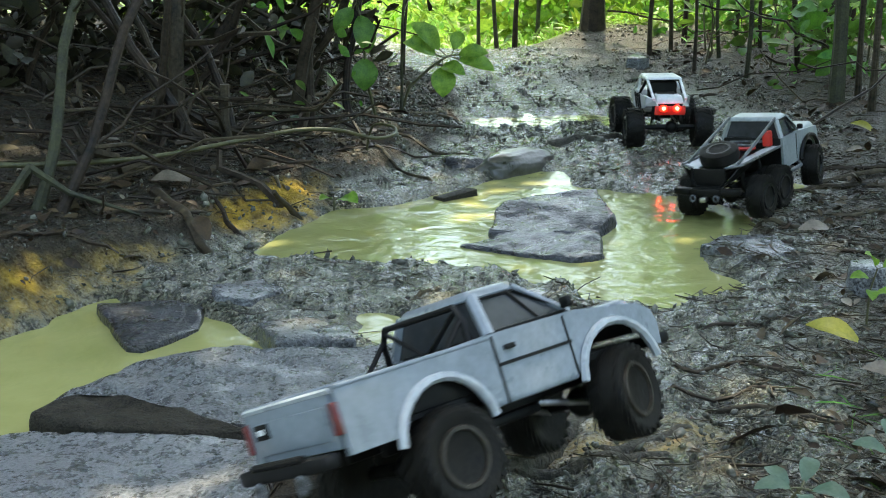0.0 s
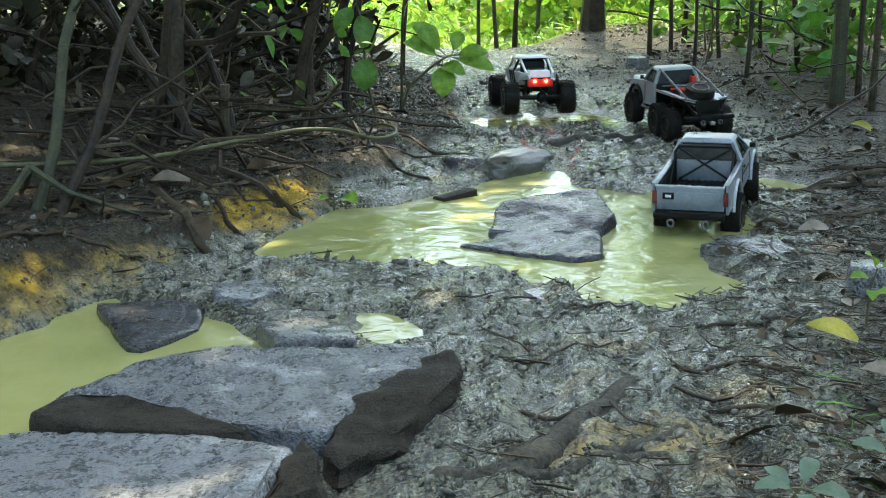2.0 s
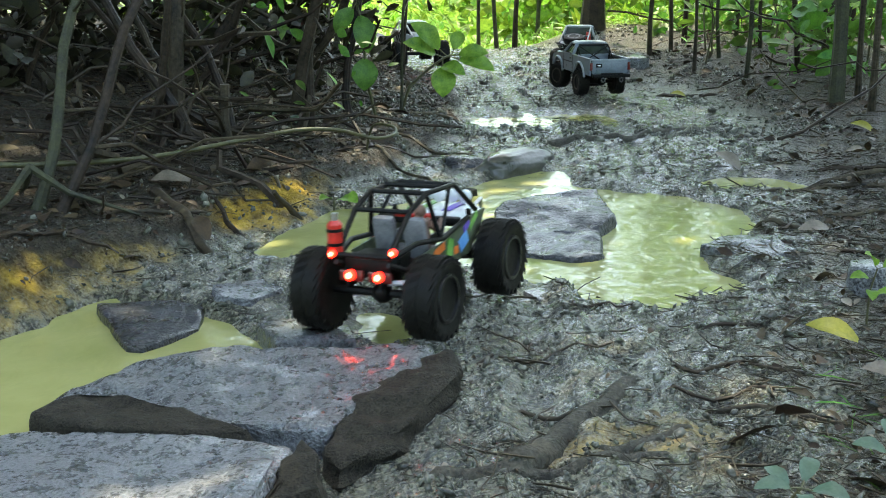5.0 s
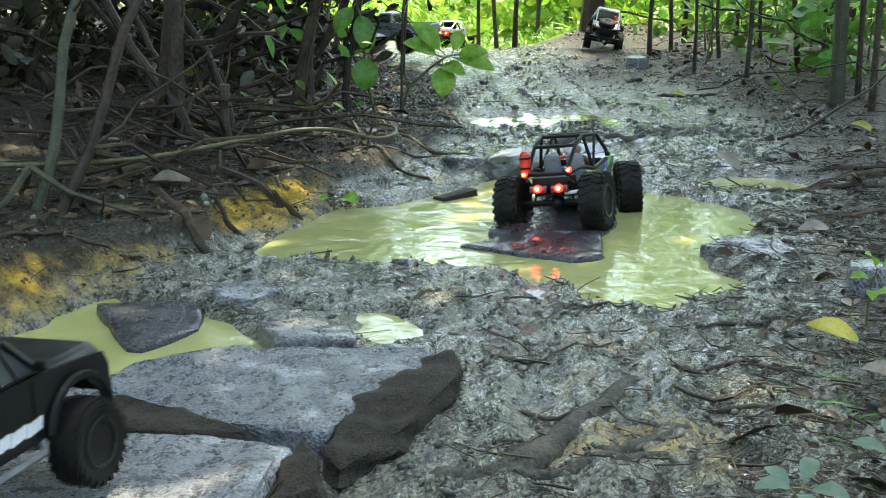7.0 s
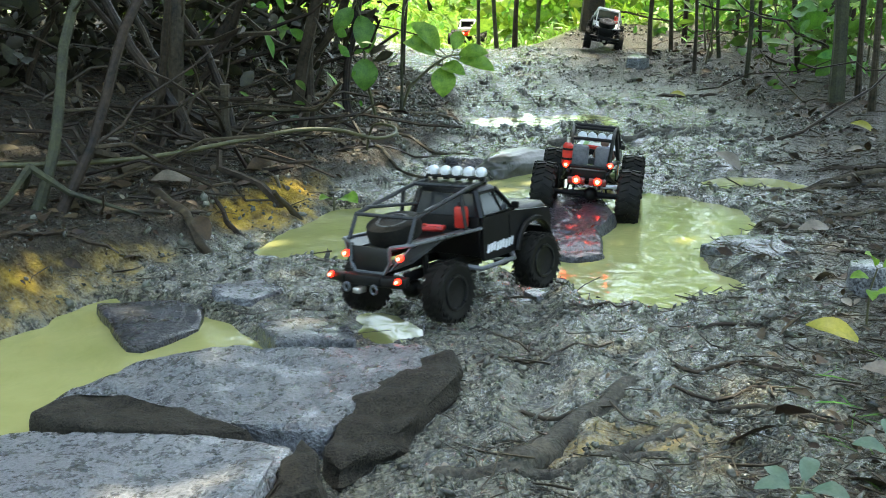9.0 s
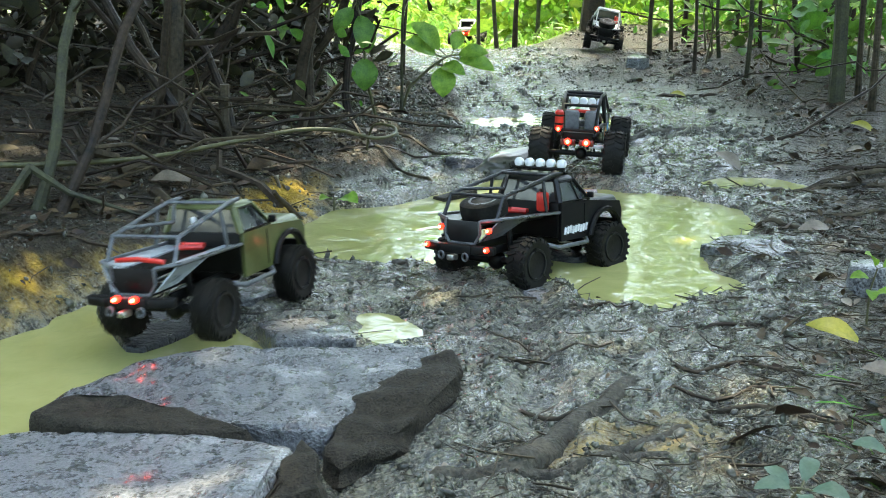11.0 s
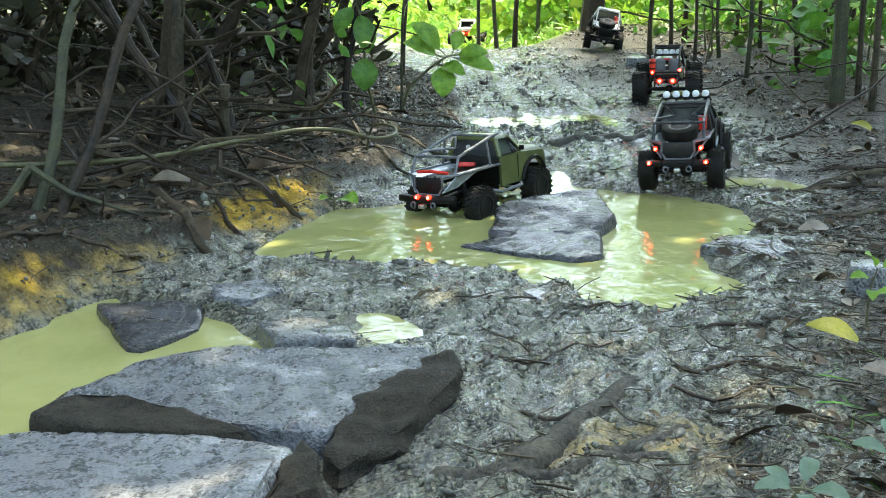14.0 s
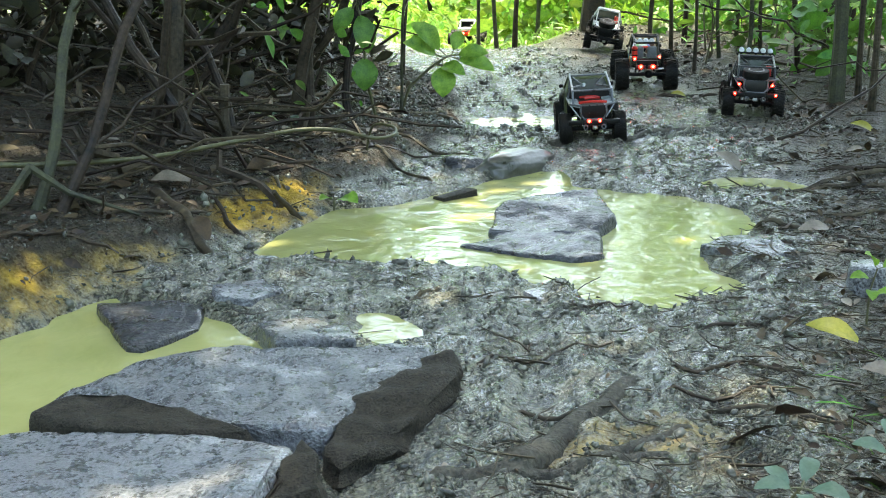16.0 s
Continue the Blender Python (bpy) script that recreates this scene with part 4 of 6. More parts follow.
    if light_bar:
        part("lamp_rail", tube([(-0.075, c0 + 0.03, 0.238), (-0.07, c0 + 0.04, 0.246), (0.07, c0 + 0.04, 0.246), (0.075, c0 + 0.03, 0.238)], 0.0035, 8), BLACK, v)
        for k in range(5):
            lamp = lamp_round(v, "roof_lamp", (-0.058 + 0.029 * k, c0 + 0.045, 0.256), 0.0108, WHITE, "y", 0.010, "white roof lamp")
            part("bracket", box((0.0, 0.0, -0.014), (0.006, 0.01, 0.008)), BLACK, lamp)
        part("roof_rack", box((0, c0 + 0.036, 0.234), (0.12, 0.05, 0.006), 0.002), BLACK, v)
    size_by(v, scale)
    return v, wheels, R * scale, (yf - yr) * scale


def camo_buggy():
    v = thing("toy_rock_crawler", "camouflage model rock crawler with black tube cage and big tyres", "toy truck", "model trucks on the trail")
    R, tr = 0.080, 0.120
    wheels = running_gear(v, R, [-0.165, 0.165], tr, 0.066, 0.110, RIM_BLACK)
    for s in (-1, 1):
        x0, x1 = s * 0.078, s * 0.074
        part("side_panel", slab([(-0.10, 0.118), (0.06, 0.100), (0.10, 0.100), (0.17, 0.150), (0.19, 0.178), (0.07, 0.176), (-0.02, 0.152), (-0.12, 0.148)], min(x0, x1), max(x0, x1)), CAMO, v, "camouflage side panel")
        for mt, y, z, w, h, tn in ((ORANGE, -0.045, 0.140, 0.050, 0.016, 10), (GREEN, 0.005, 0.135, 0.028, 0.034, -20), (ORANGE, 0.035, 0.122, 0.022, 0.016, 0), (BLUE, 0.072, 0.132, 0.045, 0.028, 22), (PURPLE, 0.090, 0.160, 0.032, 0.014, 20), (GREEN, 0.125, 0.164, 0.05, 0.014, 30)):
            part("sticker", box((s * 0.0788, y, z), (0.0012, w, h), 0, Matrix.Rotation(radians(tn), 4, "X")), mt, v, "bright sticker")
        part("cage_rail", tube([(s * 0.074, 0.150, 0.182), (s * 0.062, 0.065, 0.250), (s * 0.060, -0.060, 0.255), (s * 0.058, -0.130, 0.232), (s * 0.055, -0.215, 0.165)], 0.0055, 8), BLACK, v)
        part("cage_rail", tube([(s * 0.078, 0.10, 0.176), (s * 0.078, -0.03, 0.160), (s * 0.070, -0.13, 0.172), (s * 0.055, -0.215, 0.160)], 0.0055, 8), BLACK, v)
        part("cage_rail", tube([(s * 0.076, -0.10, 0.110), (s * 0.062, -0.17, 0.130), (s * 0.055, -0.22, 0.150)], 0.005, 8), BLACK, v)
        part("cage_post", tube([(s * 0.060, -0.06, 0.255), (s * 0.077, -0.035, 0.160)], 0.005, 8), BLACK, v)
        part("cage_brace", tube([(s * 0.061, 0.05, 0.250), (s * 0.077, -0.03, 0.165)], 0.004, 6), BLACK, v)
        part("seat", box((s * 0.033, -0.055, 0.165), (0.048, 0.022, 0.085), 0.01, Matrix.Rotation(radians(12), 4, "X")), CLOTH, v, "grey padded seat")
        part("seat_cushion", box((s * 0.033, -0.02, 0.128), (0.048, 0.055, 0.02), 0.008), CLOTH, v)
        tail_lamp(v, (s * 0.030, -0.214, 0.124), 0.011)
        part("tail_bracket", box((s * 0.030, -0.207, 0.122), (0.050, 0.010, 0.022), 0.004), TAIL, v)
        part("side_mirror", box((s * 0.084, 0.09, 0.190), (0.012, 0.006, 0.014), 0.003), BLACK, v)
    tail_lamp(v, (-0.062, -0.222, 0.165), 0.008)
    tail_lamp(v, (0.060, -0.212, 0.172), 0.008)
    for y, z, hw in ((0.065, 0.250, 0.062), (-0.060, 0.255, 0.060), (-0.130, 0.232, 0.058), (-0.215, 0.163, 0.055), (0.005, 0.256, 0.061)):
        part("cage_bar", tube([(-hw, y, z), (hw, y, z)], 0.005, 8), BLACK, v)
    loft_roof(v, "bonnet", WHITE, (0.075, 0.205, 0.070, 0.168), (0.085, 0.198, 0.052, 0.186), bevel=0.006, label="white bonnet with bright stickers")
    part("bonnet_stripe", box((0.03, 0.14, 0.188), (0.018, 0.09, 0.002)), PURPLE, v)
    part("bonnet_stripe", box((-0.03, 0.14, 0.188), (0.014, 0.09, 0.002)), GREEN, v)
    part("dashboard", box((0, 0.07, 0.172), (0.145, 0.02, 0.018), 0.004), BLACK, v)
    part("battery_tray", box((0, -0.155, 0.138), (0.10, 0.09, 0.03), 0.005), BLACK, v)
    part("floor_pan", box((0, -0.02, 0.112), (0.145, 0.19, 0.006)), BLACK, v)
    part("control_box", box((-0.02, 0.035, 0.150), (0.06, 0.04, 0.022), 0.004), GREY_TUBE, v)
    part("tow_strap", tube([(-0.06, 0.05, 0.185), (-0.02, 0.02, 0.192), (0.03, 0.04, 0.188)], 0.006, 6), RED, v, "red tow strap")
    for k in range(4):
        lamp_round(v, "front_lamp", (-0.045 + 0.03 * k, 0.165, 0.205), 0.0145, WHITE, "y", 0.011, "white round front lamp")
    hoop = [(-0.045, 0.20, 0.175), (-0.045, 0.245, 0.185), (-0.04, 0.258, 0.150), (0.04, 0.258, 0.150), (0.045, 0.245, 0.185), (0.045, 0.20, 0.175)]
    part("front_hoop", tube(hoop, 0.005, 8), STEEL, v, "bright bumper hoop")
    part("exhaust_bar", tube([(0.04, -0.195, 0.108), (0.085, -0.185, 0.112)], 0.005, 8), WHITE, v)
    bottle = part("fire_extinguisher", tube([(-0.062, -0.208, 0.160), (-0.062, -0.208, 0.166), (-0.062, -0.206, 0.218), (-0.062, -0.206, 0.226)], [0.011, 0.0145, 0.0145, 0.008], 14), RED, v, "red fire extinguisher")
    part("nozzle", tube([(-0.062, -0.206, 0.226), (-0.062, -0.206, 0.240)], 0.006, 8), STEEL, bottle)
    for z in (0.178, 0.205):
        part("strap", tube([(-0.062, -0.2075, z), (-0.062, -0.2075, z + 0.006)], 0.0155, 14), BLACK, bottle)
    # a seated toy figure, one plain shape
    d = bmesh.new()
    tube_into(d, [(0.033, -0.035, 0.135), (0.033, -0.040, 0.17), (0.033, -0.040, 0.195), (0.033, -0.036, 0.204)], [0.020, 0.023, 0.019, 0.008], 10)
    bmesh.ops.create_icosphere(d, subdivisions=2, radius=0.0135, matrix=pose(0.033, -0.034, 0.214))
    for s in (-1, 1):
        tube_into(d, [(0.033 + s * 0.020, -0.036, 0.190), (0.033 + s * 0.026, -0.005, 0.170), (0.033 + s * 0.014, 0.035, 0.182)], [0.008, 0.007, 0.006], 8)
    part("doll", d, DOLL, v, "plain seated toy figure")
    size_by(v, 0.815)
    return v, wheels, R * 0.815, 0.33 * 0.815


def white_buggy():
    v = thing("toy_rock_crawler", "white model rock buggy with striped cage and big black tyres", "toy truck", "model trucks on the trail")
    R, tr = 0.065, 0.112
    wheels = running_gear(v, R, [-0.165, 0.165], tr, 0.058, 0.10, RIM_BLACK)
    for s in (-1, 1):
        part("side_panel", slab([(-0.13, 0.125), (0.05, 0.10), (0.13, 0.115), (0.18, 0.150), (0.06, 0.170), (-0.05, 0.160), (-0.16, 0.165)], min(s * 0.074, s * 0.070), max(s * 0.074, s * 0.070)), WHITE, v)
        for k in range(3):
            part("stripe", tube([(s * 0.075, 0.02 - 0.045 * k, 0.112 + 0.004 * k), (s * 0.075, 0.06 - 0.045 * k, 0.158)], 0.004, 6), BLACK, v)
        part("cage_rail", tube([(s * 0.060, 0.19, 0.150), (s * 0.056, 0.08, 0.207), (s * 0.055, -0.07, 0.212), (s * 0.052, -0.20, 0.160)], 0.005, 8), WHITE, v)
        part("cage_post", tube([(s * 0.055, -0.06, 0.212), (s * 0.073, -0.02, 0.160)], 0.005, 8), BLACK, v)
        part("cage_brace", tube([(s * 0.056, 0.07, 0.208), (s * 0.073, 0.0, 0.165)], 0.0045, 8), WHITE, v)
        tail_lamp(v, (s * 0.022, -0.212, 0.132), 0.0115)
        part("rear_quarter", pane_bm([(s * 0.074, -0.10, 0.165), (s * 0.05, -0.20, 0.158), (s * 0.04, -0.208, 0.140), (s * 0.074, -0.13, 0.130)]), WHITE, v)
    loft_roof(v, "roof", WHITE, (-0.085, 0.075, 0.062, 0.212), (-0.078, 0.068, 0.055, 0.221), bevel=0.004)
    loft_roof(v, "bonnet", WHITE, (0.07, 0.21, 0.060, 0.145), (0.08, 0.20, 0.045, 0.165), bevel=0.005)
    loft_roof(v, "tail_cover", WHITE, (-0.205, -0.12, 0.045, 0.145), (-0.195, -0.12, 0.040, 0.172), bevel=0.005)
    part("tail_panel", box((0, -0.208, 0.125), (0.10, 0.006, 0.03), 0.003), RED, v, "red tail panel")
    part("engine", box((0, -0.12, 0.15), (0.07, 0.06, 0.05), 0.008), BLACK, v)
    part("floor_pan", box((0, 0.0, 0.108), (0.135, 0.26, 0.008)), BLACK, v)
    part("seat", box((0, -0.04, 0.165), (0.10, 0.022, 0.08), 0.01), BLACK, v)
    for y, z in ((0.08, 0.207), (-0.07, 0.212)):
        part("cage_bar", tube([(-0.056, y, z), (0.056, y, z)], 0.005, 8), BLACK, v)
    size_by(v, 0.90)
    return v, wheels, R * 0.90, 0.33 * 0.90


def pane_bm(corners, thick=0.003):
    c = [Vector(p) for p in corners]
    n = (c[1] - c[0]).cross(c[2] - c[0]).normalized() * thick
    bm = bmesh.new()
    a, b = [bm.verts.new(p) for p in c], [bm.verts.new(p + n) for p in c]
    bm.faces.new(a[::-1])
    bm.faces.new(b)
    for i in range(len(c)):
        bm.faces.new((a[i], a[(i + 1) % len(c)], b[(i + 1) % len(c)], b[i]))
    return bm


PICKUP = silver_pickup()
SIX = trail_truck("toy_six_wheel_truck", "pale six-wheeled model truck with white deck and red can", PALE, 0.86, [-0.17, -0.06, 0.19], WHITE, BLACK, spare=True, tails="none", can=True, bars=False, cage_mat=GREY_TUBE, low_cage=True, side_mat=BLACK)
BUGGY = white_buggy()
CRAWLER = camo_buggy()
TRUCK_BLACK = trail_truck("toy_pickup_truck", "glossy black model trail truck with roof lamps and spare wheel", JET, 0.864, [-0.1565, 0.1565], GREY_TUBE, JET, spare=True, tails="four", light_bar=True)
TRUCK_OLIVE = trail_truck("toy_pickup_truck", "olive green model trail truck with grey tube cage, lamps lit", OLIVE, 0.846, [-0.1565, 0.1565], FLARE, BLACK, spare=False, tails="two", can=False, bars=False, cage_mat=GREY_TUBE, emblem=True)


# ---- scattered stuff ----
def leaf_shape(fold=0.12, droop=0.18):
    """A pointed leaf one unit long, folded along its rib and bent down at the tip."""
    out, faces = [], []
    ys = (0.0, 0.22, 0.5, 0.78, 1.0)
    ws = (0.03, 0.19, 0.24, 0.15, 0.01)
    for y, w in zip(ys, ws):
        z = -droop * y * y
        out += [(-w, y, z + fold * w * 2), (0, y, z), (w, y, z + fold * w * 2)]
    for i in range(4):
        a = 3 * i
        faces += [(a, a + 1, a + 4, a + 3), (a + 1, a + 2, a + 5, a + 4)]
    return np.array(out), faces


def clod_shape():
    v = np.array([(0, 0, 0.6), (0.9, 0, 0), (0.2, 0.8, 0.1), (-0.7, 0.5, 0), (-0.8, -0.5, 0.1), (0.3, -0.9, 0), (0, 0, -0.5)])
    f = [(0, i, i % 5 + 1) for i in range(1, 6)] + [(6, i % 5 + 1, i) for i in range(1, 6)]
    return v, f


def twig_shape(bend=0.15):
    v, f = [], []
    for k in range(4):
        y = k / 3 - 0.5
        c = bend * math.sin(k * 1.7)
        r = 0.02 * (1.1 - 0.2 * k)
        v += [(c + r * math.cos(a), y, r * math.sin(a)) for a in (0.5, 2.6, 4.7)]
    for k in range(3):
        for j in range(3):
            f.append((3 * k + j, 3 * k + (j + 1) % 3, 3 * k + 3 + (j + 1) % 3, 3 * k + 3 + j))
    return np.array(v), f


def scatter(name, shape, places, sizes, turns, material, label, category, smooth=True, stretch=None):
    """Many copies of one small shape in one mesh. places: n x 3; turns: n x 3 in radians."""
    v, f = shape
    n = len(places)
    c, s = np.cos(turns), np.sin(turns)
    cx, cy, cz, sx, sy, sz = c[:, 0], c[:, 1], c[:, 2], s[:, 0], s[:, 1], s[:, 2]
    rot = np.empty((n, 3, 3))
    rot[:, 0, 0], rot[:, 0, 1], rot[:, 0, 2] = cz * cy, cz * sy * sx - sz * cx, cz * sy * cx + sz * sx
    rot[:, 1, 0], rot[:, 1, 1], rot[:, 1, 2] = sz * cy, sz * sy * sx + cz * cx, sz * sy * cx - cz * sx
    rot[:, 2, 0], rot[:, 2, 1], rot[:, 2, 2] = -sy, cy * sx, cy * cx
    local = v[None] * np.asarray(sizes)[:, None, None]
    if stretch is not None:
        local = local * stretch[:, None, :]
    pts = np.einsum("nij,nkj->nki", rot, local) + np.asarray(places)[:, None, :]
    k = len(v)
    counts = np.array([len(q) for q in f])
    flat = np.concatenate([np.array(q) for q in f])
    loops = (flat[None] + (np.arange(n) * k)[:, None]).ravel()
    starts = np.concatenate([[0], np.cumsum(np.tile(counts, n))[:-1]])
    me = bpy.data.meshes.new(name)
    me.vertices.add(n * k)
    me.vertices.foreach_set("co", pts.ravel())
    me.loops.add(len(loops))
    me.loops.foreach_set("vertex_index", loops)
    me.polygons.add(len(starts))
    me.polygons.foreach_set("loop_start", starts)
    me.update(calc_edges=True)
    if smooth:
        me.shade_smooth()
    me.materials.append(material)
    return tagged(new(name, me), label, category, kind="stuff")


rng = np.random.default_rng(7)


def dry_points(n, x0, x1, y0, y1, keep=None, lift=0.002):
    """Points on the ground, off the water, nearer ones denser."""
    x, y = rng.uniform(x0, x1, n * 3), y0 + (y1 - y0) * rng.random(n * 3) ** 1.5
    z = height(x, y)
    ok = z > 0.008
    if keep is not None:
        ok &= keep(x, y) > rng.random(n * 3)
    x, y, z = x[ok][:n], y[ok][:n], z[ok][:n]
    return np.stack([x, y, z + lift], -1)


def flat_turns(n, lean=0.35):
    return np.stack([rng.normal(0, lean, n), rng.normal(0, lean, n), rng.uniform(0, 6.283, n)], -1)


def side_wood(x, y):
    """More litter on the bank and under the trees than on the driven mud."""
    d, e = to_line(x, y, BANK), to_line(x, y, EDGE)
    return np.clip(0.10 + step(-0.01, 0.16, d) + step(-0.22, 0.30, -e), 0, 1)


p = dry_points(6500, -0.85, 1.05, 1.2, 4.2)
scatter("mud_clods", clod_shape(), p, rng.gamma(1.6, 0.0019, len(p)) + 0.0014, flat_turns(len(p), 0.8), MUD_CLOD, "small crumbs and lumps of wet grey mud", "mud", stretch=np.stack([rng.uniform(0.7, 1.6, len(p)), rng.uniform(0.6, 1.3, len(p)), rng.uniform(0.4, 0.9, len(p))], -1))
p = dry_points(6500, -0.5, 1.3, 3.9, 8.0)
scatter("trail_clods", clod_shape(), p, rng.gamma(1.6, 0.0024, len(p)) + 0.002, flat_turns(len(p), 0.8), MUD_CLOD, "wet mud lumps and stones on the far trail", "mud", stretch=np.stack([rng.uniform(0.7, 1.8, len(p)), rng.uniform(0.6, 1.3, len(p)), rng.uniform(0.4, 0.9, len(p))], -1))
p = dry_points(5500, -1.2, 1.6, 1.25, 6.5, lambda x, y: 0.25 + 0.75 * side_wood(x, y))
scatter("twigs", twig_shape(), p, np.minimum(rng.gamma(2.2, 0.022, len(p)), 0.11) + 0.012, flat_turns(len(p), 0.16), BARK, "dark broken twigs and rootlets lying in the mud", "twig", stretch=np.stack([rng.uniform(0.35, 1.0, len(p)), np.ones(len(p)), rng.uniform(0.4, 1.0, len(p))], -1))
p = dry_points(7500, -2.6, 2.6, 1.3, 8.5, lambda x, y: side_wood(x, y) - 0.095, 0.006)
scatter("leaf_litter", leaf_shape(), p, rng.gamma(3.0, 0.0075, len(p)) + 0.007, flat_turns(len(p), 0.45), LITTER, "dark rotting leaves covering the ground beside the trail", "leaf litter")
p = dry_points(380, -1.6, 2.2, 1.4, 7.5, lambda x, y: side_wood(x, y) - 0.05, 0.008)
scatter("pale_leaves", leaf_shape(0.2, 0.1), p, rng.gamma(3.0, 0.009, len(p)) + 0.009, flat_turns(len(p), 0.45), LITTER_PALE, "pale dry leaves among the litter", "leaf litter")


p = dry_points(3600, 0.0, 1.25, 1.25, 3.6, lambda x, y: 0.15 + 0.85 * step(0.0, 0.35, x - 0.12 * y), 0.004)
scatter("rootlets", twig_shape(0.25), p, np.minimum(rng.gamma(2.0, 0.016, len(p)), 0.09) + 0.010, flat_turns(len(p), 0.20), BARK, "fine dark rootlets and broken twigs on the verge", "twig", stretch=np.stack([rng.uniform(0.4, 1.2, len(p)), np.ones(len(p)), rng.uniform(0.5, 1.2, len(p))], -1))
p = dry_points(5200, -1.2, 1.4, 1.3, 4.6, lambda x, y: side_wood(x, y) - 0.06, 0.004)
scatter("leaf_crumbs", leaf_shape(0.2, 0.3), p, rng.gamma(2.0, 0.004, len(p)) + 0.004, flat_turns(len(p), 0.6), LITTER, "dark crumbled bits of dead leaf on the soil", "leaf litter")
p = dry_points(650, -0.2, 1.3, 1.3, 4.6, lambda x, y: 0.04 + 0.8 * side_wood(x, y), 0.005)
scatter("pale_crumbs", leaf_shape(0.2, 0.3), p, rng.gamma(2.0, 0.003, len(p)) + 0.004, flat_turns(len(p), 0.6), LITTER_PALE, "pale dry flecks of dead leaf and bark", "leaf litter")


# ---- roots, logs and sticks ----
def wavy(a, b, n, amp, seed, rise=0.0):
    a, b = Vector(a), Vector(b)
    out = []
    for i in range(n):
        t = i / (n - 1)
        q = a.lerp(b, t)
        w = math.sin(t * math.pi) ** 0.5 if 0 < t < 1 else 0
        out.append(q + Vector((noise.noise((seed * 7.1, t * 3.1, 0)), noise.noise((seed * 7.1, t * 3.1, 9)), noise.noise((seed * 7.1, t * 3.1, 5)) + rise * math.sin(t * math.pi) / max(amp, 1e-6))) * amp * w)
    return out


def stick(name, label, a, b, r0, r1, seed, amp=0.02, material=None, category="branch", n=12, seg=8, group="", on_ground=True, rise=0.0):
    pts = wavy(a, b, n, amp, seed, rise)
    if on_ground:
        for q in pts:
            q.z = ground_at(q.x, q.y) + (r0 + r1) * (-0.16 if material is ROOT else 0.22)
        for end in (0, -1):
            pts[end].z -= r0 * 1.3
    radii = [(r0 + (r1 - r0) * i / (n - 1)) * (1 + 0.22 * noise.noise((seed * 3.3, i * 0.9, 0))) for i in range(n)]
    ob = new(name, bm_mesh(name, tube(pts, radii, seg), material or BARK, True, 60))
    return tagged(ob, label, category, group)


stick("root", "thick muddy root arching out of the yellow clay", (0.075, 1.37, 0), (0.292, 1.705, 0), 0.027, 0.013, 1, 0.02, ROOT, "root", 16, 10)
stick("root", "muddy root running across the wet ground", (-0.03, 1.345, 0), (0.30, 1.43, 0), 0.013, 0.007, 2, 0.015, ROOT, "root", 14)
stick("root", "thin bent root on the clay", (0.185, 1.425, 0), (0.33, 1.50, 0), 0.011, 0.006, 3, 0.02, ROOT, "root", 12)
stick("root", "short broken root stub in the mud", (0.075, 1.46, 0), (0.115, 1.42, 0), 0.004, 0.006, 4, 0.005, ROOT, "root", 6)
stick("root", "smooth log half sunk across the trail", (0.30, 3.78, 0), (0.98, 4.12, 0), 0.022, 0.014, 5, 0.05, ROOT, "root", 18, 10)
for k, (x0, y0, x1, y1, r) in enumerate(((0.80, 3.12, 1.22, 3.20, 0.012), (0.92, 3.05, 1.25, 3.02, 0.010), (0.78, 3.0, 1.1, 3.25, 0.006), (0.98, 3.28, 1.4, 3.18, 0.009), (0.85, 4.95, 1.12, 4.98, 0.011), (0.86, 2.75, 1.15, 2.72, 0.007), (0.70, 2.72, 0.80, 2.60, 0.008), (1.0, 2.3, 0.78, 2.42, 0.006), (0.33, 1.78, 0.55, 1.70, 0.004), (0.10, 1.58, 0.22, 1.57, 0.004), (0.05, 1.75, 0.28, 1.86, 0.003), (0.2, 2.02, 0.35, 2.06, 0.003), (0.36, 1.6, 0.56, 1.52, 0.005), (0.42, 1.92, 0.6, 1.98, 0.004), (0.30, 1.62, 0.52, 1.66, 0.004), (-0.05, 2.10, 0.0, 2.16, 0.005))):
    stick("stick", "dark wet stick lying on the mud", (x0, y0, 0), (x1, y1, 0), r, r * 0.6, 20 + k, 0.03, BARK, "stick", 10, 6, "sticks on the trail")
stick("stick", "dark stick leaning from the clay bank into the water", (-0.375, 2.70, 0.088), (-0.317, 2.79, -0.012), 0.006, 0.009, 50, 0.008, BARK, "stick", 8, 6, "sticks on the bank", False)
for k, (x0, y0, x1, y1, r) in enumerate(((-0.66, 2.75, -0.44, 2.36, 0.014), (-0.50, 3.1, -0.38, 2.85, 0.007), (-0.20, 3.4, -0.02, 3.12, 0.006), (-0.15, 3.7, 0.1, 3.5, 0.007), (-0.35, 3.6, -0.05, 3.85, 0.010), (-0.7, 2.5, -0.5, 2.62, 0.006), (-0.28, 4.1, 0.06, 4.25, 0.010), (-0.3, 3.3, 0.02, 3.55, 0.005), (-0.85, 2.2, -0.62, 2.3, 0.006), (-0.42, 2.55, -0.58, 2.8, 0.007))):
    stick("stick", "dark fallen stick on the leaf-strewn bank", (x0, y0, 0), (x1, y1, 0), r, r * 0.6, 60 + k, 0.03, BARK, "stick", 10, 6, "sticks on the bank")


